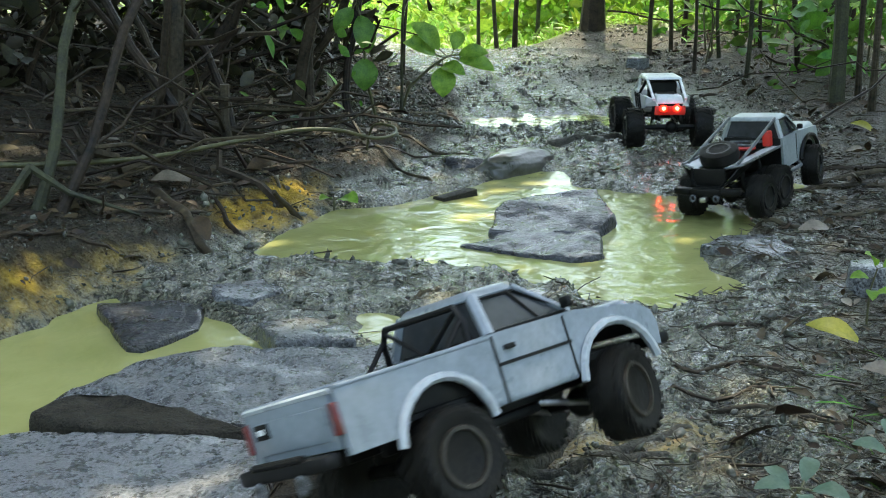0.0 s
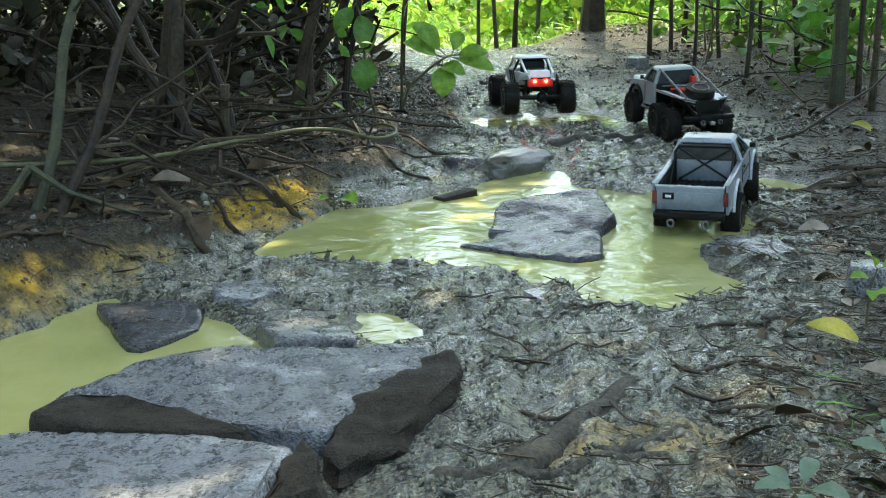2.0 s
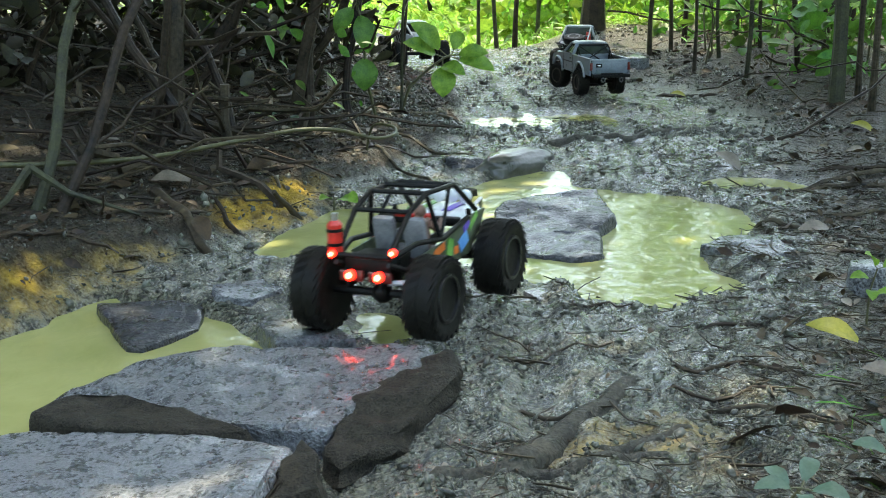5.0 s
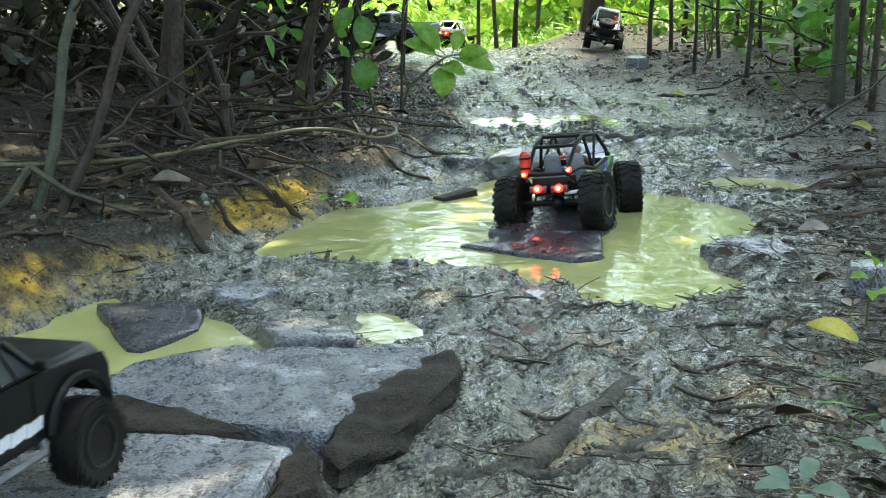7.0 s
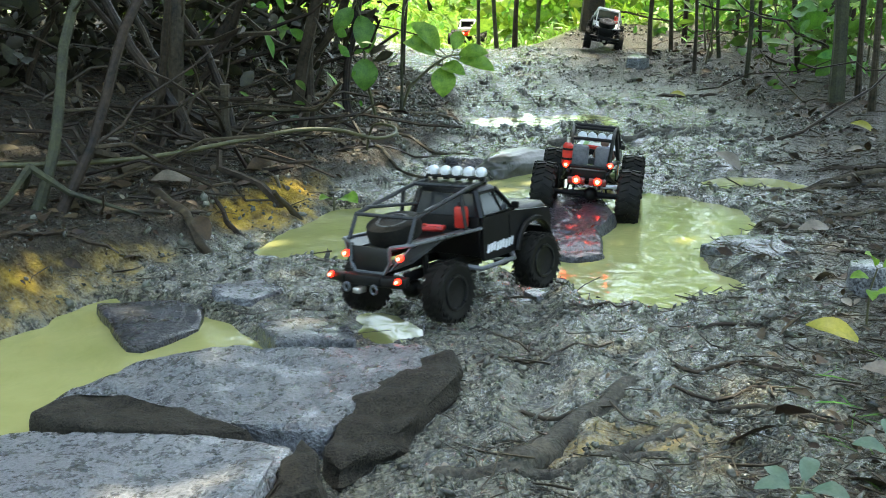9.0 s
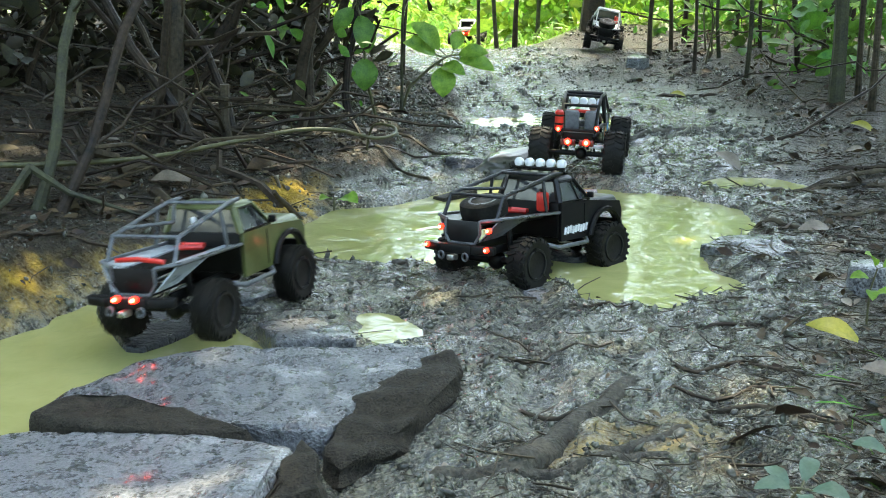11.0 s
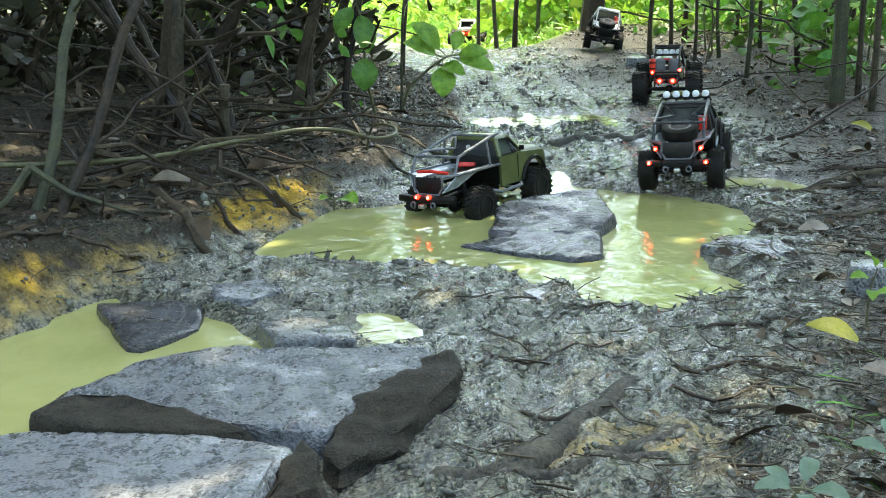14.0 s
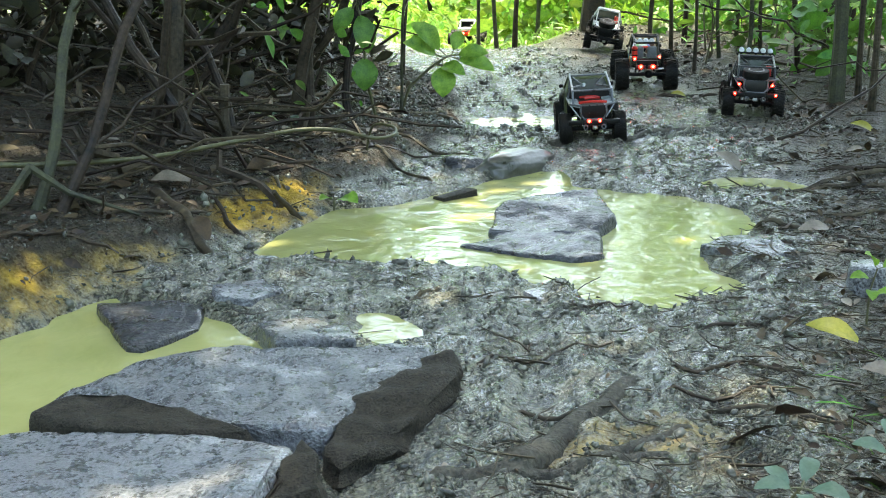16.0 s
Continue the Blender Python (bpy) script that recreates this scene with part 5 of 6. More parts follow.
# ---- undergrowth on the bank ----
def vine():
    pts = [(-0.95, 2.58, 0.17), (-0.83, 2.62, 0.165), (-0.65, 2.70, 0.165), (-0.48, 2.85, 0.175), (-0.36, 2.98, 0.18), (-0.26, 3.02, 0.175), (-0.17, 2.96, 0.165), (-0.12, 3.01, 0.165), (-0.125, 3.10, 0.17), (-0.18, 3.18, 0.16), (-0.20, 3.22, 0.09)]
    fine = []
    for i in range(len(pts) - 1):
        a, b, c, d = (Vector(pts[max(i - 1, 0)]), Vector(pts[i]), Vector(pts[i + 1]), Vector(pts[min(i + 2, len(pts) - 1)]))
        for k in range(5):
            t = k / 5
            fine.append(0.5 * (2 * b + (c - a) * t + (2 * a - 5 * b + 4 * c - d) * t * t + (3 * b - a - 3 * c + d) * t ** 3))
    fine.append(Vector(pts[-1]))
    radii = [0.0062 - 0.0032 * i / len(fine) for i in range(len(fine))]
    return tagged(new("vine", bm_mesh("vine", tube(fine, radii, 8), VINE, True, 60)), "long green-brown vine looping over the dark bank", "vine")


vine()


def trunk(label, x, y, top, r0, r1, seed, lean=(0.0, 0.0), amp=0.04, material=None, name="tree", category="tree", group="thin trees beside the trail", roots=0):
    """A thin tree that goes up out of sight, with a few bare side shoots."""
    z = ground_at(x, y) - 0.03
    th = thing(name, label, category, group, pose(x, y, z))
    pts = wavy((0, 0, 0), (lean[0], lean[1], top), 12, amp, seed)
    radii = [(r0 * 1.25 if i == 0 else r0) + (r1 - r0) * i / 11 for i in range(12)]
    part("trunk", tube(pts, radii, 9), material or BARK, th)
    rr = random.Random(seed)
    for k in range(rr.randint(1, 3)):
        i = rr.randint(2, 7)
        a = rr.uniform(0, 6.283)
        q = pts[i]
        e = q + Vector((math.cos(a), math.sin(a), rr.uniform(0.2, 0.8))) * rr.uniform(0.12, 0.35)
        part("branch", tube(wavy(q, e, 6, 0.03, seed + k), [r1 * 0.5 - r1 * 0.06 * j for j in range(6)], 5), material or BARK, th)
    for k in range(roots):
        a = rr.uniform(-0.6, 0.6) + k * 6.283 / max(roots, 1)
        e = Vector((math.cos(a) * 0.22, math.sin(a) * 0.22, 0.02))
        part("root", tube([Vector((0, 0, 0.12)), e * 0.35 + Vector((0, 0, 0.06)), e], [r0 * 0.7, r0 * 0.5, r0 * 0.2], 6), material or BARK, th)
    return th


MOSS = mat("mossy_bark", (0.010, 0.011, 0.005), (0.062, 0.062, 0.028), (0.6, 0.85), 25, 0.8, depth=0.004)
trunk("slanting mossy green stem rooted in the bank", -0.845, 2.50, 0.75, 0.013, 0.009, 1, (0.12, 0.35), 0.03, MOSS, roots=3, group="stems on the dark bank")
trunk("bare brown stem leaning over the bank", -0.80, 2.48, 0.85, 0.012, 0.009, 2, (0.30, 0.45), 0.03, group="stems on the dark bank")
trunk("pale buttressed tree foot in deep shade", -0.72, 3.30, 1.2, 0.022, 0.015, 3, (0.10, 0.12), 0.05, roots=5, group="stems on the dark bank")
trunk("bare upright stem in deep shade", -0.40, 3.72, 1.1, 0.015, 0.010, 4, (0.10, 0.1), 0.05, roots=3, group="stems on the dark bank")
trunk("short rotten stump on the bank", -0.565, 3.20, 0.20, 0.018, 0.013, 5, (0.0, 0.02), 0.01, name="tree_stump", category="stump", group="stems on the dark bank")
trunk("slender bare stem in deep shade", -0.30, 3.98, 1.1, 0.014, 0.008, 6, (0.02, 0.2), 0.05, group="stems on the dark bank")
rr = random.Random(5)
for k in range(16):
    x, y = -0.45 - abs(rr.gauss(0, 0.75)), rr.uniform(3.0, 6.5)
    if x < -0.25 * y - 0.6 and k % 2:
        x = rr.uniform(-0.22 * y - 0.3, -0.4)
    trunk("slender dark stem in the tangled undergrowth", x, y, rr.uniform(0.8, 1.4), rr.uniform(0.008, 0.022), 0.006, 100 + k, (rr.choice((-1, 1)) * rr.uniform(0.15, 0.75), rr.uniform(-0.3, 0.3)), 0.12, group="stems on the dark bank")


def tangle(n, x0, x1, y0, y1, z1, label, seed, group):
    """Fallen branches lying across one another in all directions."""
    r = random.Random(seed)
    for k in range(n):
        x, y = r.uniform(x0, x1), r.uniform(y0, y1)
        z = ground_at(x, y) + r.random() ** 1.6 * z1
        a, l = r.uniform(0, 6.283), r.uniform(0.25, 0.9)
        e = Vector((math.cos(a) * l, math.sin(a) * l * 0.7, r.uniform(-0.25, 0.35)))
        rad = r.choice((0.003, 0.004, 0.005, 0.007, 0.011))
        q = wavy(Vector((x, y, z)) - e / 2, Vector((x, y, z)) + e / 2, 7, 0.09, seed + k)
        for v in q:
            v.z = max(v.z, ground_at(v.x, v.y) + rad * 0.5)
        ob = new("fallen_branch", bm_mesh("fallen_branch", tube(q, [rad * (1 - 0.08 * i) for i in range(7)], 5), BARK, True, 60))
        tagged(ob, label, "branch", group)


tangle(170, -2.4, -0.28, 3.1, 6.3, 0.6, "dead grey-brown branch in the tangle under the trees", 11, "tangled branches on the bank")
tangle(45, -1.1, -0.35, 2.5, 3.6, 0.16, "thin fallen branch on the leafy bank", 12, "tangled branches on the bank")
tangle(60, 1.15, 3.2, 3.6, 8.5, 0.25, "dry fallen branch between the thin trees", 13, "brushwood between the trees")


def leaf_cloud(name, label, n, boxes, size, material, lean=0.9, seed=1, category="foliage", wide=0.13):
    """Clumps of leaves that fill several boxes (x, y, z ranges), denser at clump centres."""
    r = np.random.default_rng(seed)
    pts = []
    for (x0, x1, y0, y1, z0, z1, share) in boxes:
        m = int(n * share)
        k = max(3, m // 45)
        c = np.stack([r.uniform(x0, x1, k), r.uniform(y0, y1, k), r.uniform(z0, z1, k)], -1)
        q = c[r.integers(0, k, m)] + r.normal(0, 1, (m, 3)) * np.array([wide, wide, wide * 0.77]) * (1 + 0.02 * y0)
        q[:, 2] += height(q[:, 0], q[:, 1])
        q[:, 2] = np.maximum(q[:, 2], height(q[:, 0], q[:, 1]) + 0.01)
        pts.append(q)
    pts = np.concatenate(pts)
    m = len(pts)
    turns = np.stack([r.normal(0.1, lean, m), r.normal(0, lean, m), r.uniform(0, 6.283, m)], -1)
    return scatter(name, leaf_shape(), pts, r.gamma(4.0, size / 4, m) + size * 0.25, turns, material, label, category)


# Brownish dead leaf; the bank's deep shade is put into its dark colour.
LEAF_SHADED = leaf_mat("shade_darkened_leaf", (0.010, 0.010, 0.0045), (0.042, 0.038, 0.016), 0.15)
# The last box, mostly out of view, is added to block light from the left.
leaf_cloud("dark_undergrowth", "dense undergrowth and dead foliage, its deep shade put into the leaf colour", 17000, [(-3.6, -0.75, 5.2, 8.5, 0.0, 1.5, 0.6), (-2.2, -1.0, 3.4, 5.2, 0.05, 1.2, 0.3), (-0.9, -0.4, 4.3, 6.0, 0.05, 0.7, 0.1), (-4.0, -1.7, 1.6, 5.0, 0.0, 1.6, 0.35)], 0.05, LEAF_SHADED, seed=21)
leaf_cloud("bank_foliage", "few green leaves catching light above the bank", 190, [(-1.0, -0.22, 3.6, 5.2, 0.25, 0.6, 0.75), (-0.5, -0.2, 3.5, 4.4, 0.15, 0.5, 0.25)], 0.036, LEAF, seed=22)


def broad_leaf(parent, base, tip, width, material, label="", facing=(0, 0, 1)):
    """One large leaf with a raised rib, bent over to its tip."""
    bm = bmesh.new()
    base, tip = Vector(base), Vector(tip)
    d = tip - base
    side = d.cross(Vector(facing))
    side = side.normalized() if side.length > 1e-5 else Vector((1, 0, 0))
    up = side.cross(d).normalized()
    rows = []
    for i in range(9):
        t = i / 8
        w = width * 0.5 * math.sin(math.pi * min(1, t * 0.97 + 0.03)) ** 0.75
        c = base + d * t + up * (math.sin(math.pi * t) * d.length * 0.16)
        rows.append([bm.verts.new(c + side * w * f + up * (abs(f) * w * 0.25 + 0.08 * w * math.sin(t * 18) * abs(f))) for f in (-1, -0.5, 0, 0.5, 1)])
    for a, b in zip(rows[:-1], rows[1:]):
        for k in range(4):
            bm.faces.new((a[k], a[k + 1], b[k + 1], b[k]))
    return part("leaf", bm, material, parent, label)


def seedling(name, label, x, y, stem, leaves, material, r=0.005, z=None, facing=(0, -0.3, 0.95)):
    """A small plant: a thin stem and single large leaves. stem: points; leaves: (at height share, tip offset, width)."""
    z = ground_at(x, y) if z is None else z
    th = thing(name, label, "plant", at=pose(x, y, z))
    pts = [Vector(q) for q in stem]
    part("stem", tube(pts, [r * (1 - 0.5 * i / len(pts)) for i in range(len(pts))], 6), VINE, th)
    for s, tip, w in leaves:
        f = s * (len(pts) - 1)
        i = min(int(f), len(pts) - 2)
        b = pts[i].lerp(pts[i + 1], f - i)
        t = b + Vector(tip)
        part("leaf_stalk", tube([b, b.lerp(t, 0.25)], r * 0.4, 5), VINE, th)
        broad_leaf(th, b.lerp(t, 0.22), t, w, material, facing=facing)
    return th


seedling("broad_leaved_plant", "bright green broad-leaved sapling at the bend of the trail", -0.145, 4.25, [(0, 0, 0), (0.03, 0.0, 0.09), (0.10, 0.0, 0.155), (0.15, -0.01, 0.19), (0.175, -0.01, 0.20)],
         [(0.85, (-0.125, -0.03, 0.115), 0.070), (0.75, (-0.14, -0.05, 0.055), 0.062), (0.95, (0.13, -0.03, 0.01), 0.055), (0.9, (0.155, -0.06, -0.045), 0.060), (0.72, (0.0, -0.05, -0.125), 0.085), (1.0, (0.03, 0.05, 0.075), 0.05), (0.6, (0.10, -0.08, -0.03), 0.055)], LEAF_SUN, 0.006, facing=(0.1, -0.8, 0.6))
seedling("broad_leaved_plant", "drooping dark green leaves on a thin bank shrub", -0.22, 4.05, [(0, 0, 0), (-0.03, 0.0, 0.13), (-0.035, 0.0, 0.26), (-0.055, 0.0, 0.34), (-0.05, 0.0, 0.50)], [(0.42, (0.0, -0.04, -0.13), 0.085), (0.78, (0.035, -0.04, -0.15), 0.075), (0.8, (-0.07, -0.03, -0.10), 0.06), (0.95, (0.09, -0.02, -0.06), 0.06), (0.9, (-0.10, 0.0, -0.03), 0.05)], LEAF, 0.006, facing=(0.1, -0.8, 0.6))
trunk("thin green stem beside the sapling", -0.145, 4.22, 1.0, 0.0055, 0.004, 77, (0.05, 0.0), 0.02, MOSS)
seedling("broad_leaved_plant", "small seedling with pale green leaves in shade", -0.42, 3.42, [(0, 0, 0), (0, 0, 0.07)], [(1.0, (-0.05, -0.03, 0.0), 0.03), (1.0, (0.05, -0.02, 0.01), 0.03), (1.0, (0.02, -0.05, -0.02), 0.025)], LEAF_BLUE, 0.003)
seedling("broad_leaved_plant", "green leaf lying at the puddle edge", -0.26, 2.90, [(0, 0, 0), (0.0, 0, 0.03)], [(1.0, (0.06, -0.05, 0.0), 0.05), (1.0, (-0.03, -0.04, 0.005), 0.03)], LEAF_SUN, 0.003)
seedling("broad_leaved_plant", "low grey-green seedling with soft leaves", 0.375, 1.245, [(0, 0, 0), (0.0, 0.0, 0.035), (0.015, 0.0, 0.055)], [(1.0, (-0.055, -0.01, 0.004), 0.022), (1.0, (0.045, -0.03, 0.0), 0.024), (1.0, (0.025, 0.045, 0.015), 0.022), (0.8, (-0.025, 0.04, 0.015), 0.02), (0.9, (0.0, -0.04, 0.0), 0.018)], LEAF_BLUE, 0.003)
seedling("broad_leaved_plant", "grey-green seedling with narrow leaves on the verge", 0.52, 1.32, [(0, 0, 0), (0.0, 0, 0.05)], [(1.0, (0.05, 0.0, 0.02), 0.022), (0.9, (-0.05, 0.01, 0.01), 0.022), (1.0, (0.0, 0.05, 0.02), 0.02)], LEAF_BLUE, 0.002)
seedling("broad_leaved_plant", "bright yellow-green seedling on the verge", 0.69, 1.93, [(0, 0, 0), (0.0, 0, 0.06), (0.01, 0, 0.10)], [(1.0, (-0.03, -0.02, 0.03), 0.026), (0.8, (-0.04, 0.0, 0.0), 0.024), (1.0, (0.04, 0.0, 0.01), 0.028), (0.5, (0.04, -0.02, 0.0), 0.024), (0.6, (-0.01, -0.04, -0.01), 0.022)], LEAF_SUN, 0.002)
for k in range(10):
    x, y = rr.uniform(1.2, 2.3), rr.uniform(4.6, 7.2)
    seedling("broad_leaved_plant", "leafy green sapling between the thin trees", x, y, [(0, 0, 0), (rr.uniform(-0.05, 0.05), 0, 0.2), (rr.uniform(-0.1, 0.1), 0, rr.uniform(0.3, 0.6))],
             [(rr.uniform(0.5, 1.0), (rr.uniform(-0.16, 0.16), rr.uniform(-0.12, 0.08), rr.uniform(-0.06, 0.08)), rr.uniform(0.03, 0.06)) for _ in range(7)], LEAF if k % 2 else LEAF_SUN, 0.005)


def lone_leaf(label, x, y, turn, size, material):
    bm = bmesh.new()
    rows = []
    for i in range(8):
        t = i / 7
        w = 0.24 * math.sin(math.pi * min(1, 0.06 + t * 0.93)) ** 0.8
        rows.append([bm.verts.new((w * f, t - 0.5, 0.14 * math.sin(math.pi * t) + 0.22 * w * abs(f) + 0.02 * math.sin(t * 22) * abs(f))) for f in (-1, -0.5, 0, 0.5, 1)])
    for a, b in zip(rows[:-1], rows[1:]):
        for k in range(4):
            bm.faces.new((a[k], a[k + 1], b[k + 1], b[k]))
    bmesh.ops.transform(bm, matrix=Matrix.Scale(size, 4), verts=bm.verts)
    ob = new("fallen_leaf", bm_mesh("fallen_leaf", bm, material, True, 80))
    ob.matrix_basis = pose(x, y, ground_at(x, y) + 0.008 + size * 0.08, 28, 4, 0) @ pose(0, 0, 0, 0, 0, turn)
    return tagged(ob, label, "leaf", "fallen leaves")


lone_leaf("large yellow fallen leaf with green veins", 0.605, 1.84, 70, 0.082, LEAF_YELLOW)
lone_leaf("yellow fallen leaf on the dark litter", 1.29, 3.80, 60, 0.075, LEAF_YELLOW)
lone_leaf("small yellow leaf beside the trail", 0.93, 4.92, 80, 0.06, LEAF_YELLOW)
lone_leaf("curled brown dead leaf on the mud", 0.78, 3.36, 40, 0.09, LITTER_PALE)
lone_leaf("pale dry leaf near the puddle", 0.785, 2.56, 100, 0.07, LITTER_PALE)
lone_leaf("dull grey-green dead leaf on the bank", -0.44, 2.98, 130, 0.10, LITTER)
lone_leaf("pale dead leaf under the vine", -0.62, 2.78, 95, 0.09, LITTER_PALE)
lone_leaf("green-brown dead leaf on the bank slope", -0.50, 2.50, 30, 0.08, LITTER)
lone_leaf("pale brown leaf on the verge", 0.63, 1.68, 75, 0.06, LITTER_PALE)

# ---- thin trees and sunlit growth behind ----
for k, (x, y, r, lx) in enumerate(((1.41, 4.45, 0.026, 0.0), (1.47, 4.25, 0.012, -0.03), (1.52, 4.55, 0.011, 0.03), (1.30, 5.34, 0.010, -0.02), (1.14, 5.67, 0.008, 0.0), (1.07, 6.49, 0.012, 0.05), (1.34, 6.06, 0.009, -0.06), (1.52, 5.34, 0.012, -0.15),
                                  (0.92, 7.75, 0.07, 0.05), (0.21, 7.35, 0.011, 0.0), (1.22, 6.7, 0.011, -0.04), (1.75, 5.80, 0.012, 0.1), (0.33, 7.6, 0.013, -0.05), (0.45, 7.9, 0.016, 0.06), (1.62, 6.4, 0.010, 0.0), (1.95, 6.1, 0.014, 0.05), (2.1, 6.9, 0.013, -0.05), (1.4, 7.3, 0.015, 0.03), (1.75, 7.5, 0.012, 0.0), (2.4, 7.4, 0.018, 0.0), (2.05, 5.4, 0.010, 0.02), (0.62, 8.3, 0.014, 0.0), (2.7, 8.0, 0.02, 0.0), (-0.17, 5.3, 0.006, 0.06), (2.9, 7.0, 0.015, 0.02))):
    trunk("thin straight tree beside the trail" if r < 0.05 else "broad dark tree trunk behind the trail", x, y, 2.4, r, r * 0.75, 200 + k, (lx * 2, 0.0), 0.05, MOSS if k % 3 == 0 else BARK)
leaf_cloud("sunlit_shrubs", "sunlit light green shrubs behind the thin trees", 10500, [(1.6, 6.5, 7.4, 12.5, 0.0, 0.9, 0.55), (0.4, 2.4, 8.4, 11.5, 0.0, 0.5, 0.25), (-2.0, 0.6, 9.6, 12.5, 0.0, 0.12, 0.2)], 0.075, LEAF_SUN, seed=31)
leaf_cloud("forest_plants", "low green plants under the thin trees", 2200, [(1.35, 3.6, 4.9, 8.0, 0.02, 0.35, 1.0)], 0.06, LEAF, seed=32)
GRASS = leaf_mat("sunlit_grass", (0.10, 0.24, 0.02), (0.30, 0.48, 0.07), 0.4)
gx, gy = rng.uniform(-2.2, 2.6, 9000), 7.95 + 5 * rng.random(9000) ** 1.3
scatter("grass", leaf_shape(0.05, 0.5), np.stack([gx, gy, height(gx, gy)], -1), rng.gamma(4, 0.016, 9000) + 0.02, np.stack([rng.uniform(0.5, 1.5, 9000), rng.normal(0, 0.3, 9000), rng.uniform(0, 6.283, 9000)], -1), GRASS, "bright sunlit grass in the clearing", "grass", stretch=np.stack([np.full(9000, 0.35), np.ones(9000), np.ones(9000)], -1))
bx = rng.uniform(0.50, 0.74, 70)
by = 1.30 + rng.random(70) * 0.45
scatter("verge_grass", leaf_shape(0.05, 0.35), np.stack([bx, by, height(bx, by)], -1), rng.gamma(4, 0.007, 70) + 0.015, np.stack([rng.uniform(0.1, 0.8, 70), rng.normal(0, 0.3, 70), rng.uniform(0, 6.283, 70)], -1), LEAF, "thin green grass blades on the verge", "grass", stretch=np.stack([np.full(70, 0.12), np.ones(70), np.ones(70)], -1))

# ---- tree crowns that shade the trail, and unseen foliage added to shape its light ----
leaf_cloud("tree_canopy", "leafy tree crowns high over the shaded trail", 17500, [(-2.6, 3.6, 2.9, 8.0, 3.8, 4.9, 1.0)], 0.12, LEAF, lean=0.4, seed=41, wide=0.45)
# Out of view: crowns darken the bank, forest blocks low sky and fills reflections.
leaf_cloud("bank_tree_crowns", "unseen leafy tree crowns added to darken the bank", 3600, [(-5.5, -1.75, 1.8, 7.2, 1.6, 3.6, 1.0)], 0.33, LEAF, lean=0.4, seed=43, wide=0.36)
leaf_cloud("forest_crowns", "unseen tall green forest added beyond the clearing for reflections in water and mud", 3900, [(-9.0, 9.0, 15.0, 18.0, 0.2, 4.0, 1.0)], 0.30, LEAF_SUN, lean=0.7, seed=42, wide=0.4)
leaf_cloud("forest_edge", "unseen green forest edge added behind and right of the trail to dim the light", 6500, [(-8.0, 8.0, -6.5, -4.5, 0.0, 2.8, 0.55), (4.4, 6.2, -4.0, 9.0, 0.0, 2.8, 0.45)], 0.30, LEAF, lean=0.7, seed=45, wide=0.4)


# ---- what moves ----
def glide(rows, ts):
    """Values between rows of (t, x, y, z, pitch, roll, yaw), without overshoot."""
    a = np.array(rows, float)
    t, v = a[:, 0], a[:, 1:]
    d = np.diff(v, axis=0) / np.diff(t)[:, None]
    h = np.diff(t)[:, None]
    m = np.zeros_like(v)
    w1, w2 = 2 * h[1:] + h[:-1], h[1:] + 2 * h[:-1]
    with np.errstate(divide="ignore", invalid="ignore"):
        hm = (w1 + w2) / (w1 / d[:-1] + w2 / d[1:])
    m[1:-1] = np.where(d[:-1] * d[1:] > 0, hm, 0.0)
    m[0], m[-1] = d[0], d[-1]
    k = np.clip(np.searchsorted(t, ts, side="right") - 1, 0, len(t) - 2)
    u = ((ts - t[k]) / (t[k + 1] - t[k]))[:, None]
    hh = h[k]
    return (2 * u**3 - 3 * u**2 + 1) * v[k] + (u**3 - 2 * u**2 + u) * hh * m[k] + (-2 * u**3 + 3 * u**2) * v[k + 1] + (u**3 - u**2) * hh * m[k + 1]


def drive(truck, rows):
    """Key a truck along its rows, its wheels rolling by the way it goes and the front ones steering into the bends."""
    v, wheels, R, base = truck
    ts = np.arange(0, 16.0 + 1e-6, 1 / 30)
    p = glide(rows, ts)
    walk(v, [(t, pose(*q)) for t, q in zip(ts[::3], p[::3])])
    yaw = np.radians(p[:, 5])
    step_len = np.zeros(len(ts))
    dx, dy = np.diff(p[:, 0]), np.diff(p[:, 1])
    step_len[1:] = dx * -np.sin(yaw[1:]) + dy * np.cos(yaw[1:])
    roll_angle = -np.cumsum(step_len) / R
    bend = np.gradient(yaw) / np.maximum(np.abs(step_len), 0.004)
    steer = np.degrees(np.clip(np.convolve(np.clip(bend * base, -0.5, 0.5), np.ones(9) / 9, "same"), -0.45, 0.45))
    keep, lastk = [0], 0
    for i in range(1, len(ts)):
        if i == len(ts) - 1 or abs(roll_angle[i] - roll_angle[lastk]) > 0.75 or abs(steer[i] - steer[lastk]) > 6 or abs(roll_angle[min(i + 1, len(ts) - 1)] - roll_angle[lastk]) > 1.4 or i - lastk >= 30:
            keep.append(i)
            lastk = i
    for wh, front in wheels:
        at = wh.matrix_basis.translation.copy()
        turn0 = wh.matrix_basis.to_3x3().to_4x4()
        walk(wh, [(ts[i], Matrix.Translation(at) @ Matrix.Rotation(radians(steer[i]) if front else 0.0, 4, "Z") @ Matrix.Rotation(roll_angle[i], 4, "X") @ turn0) for i in keep])


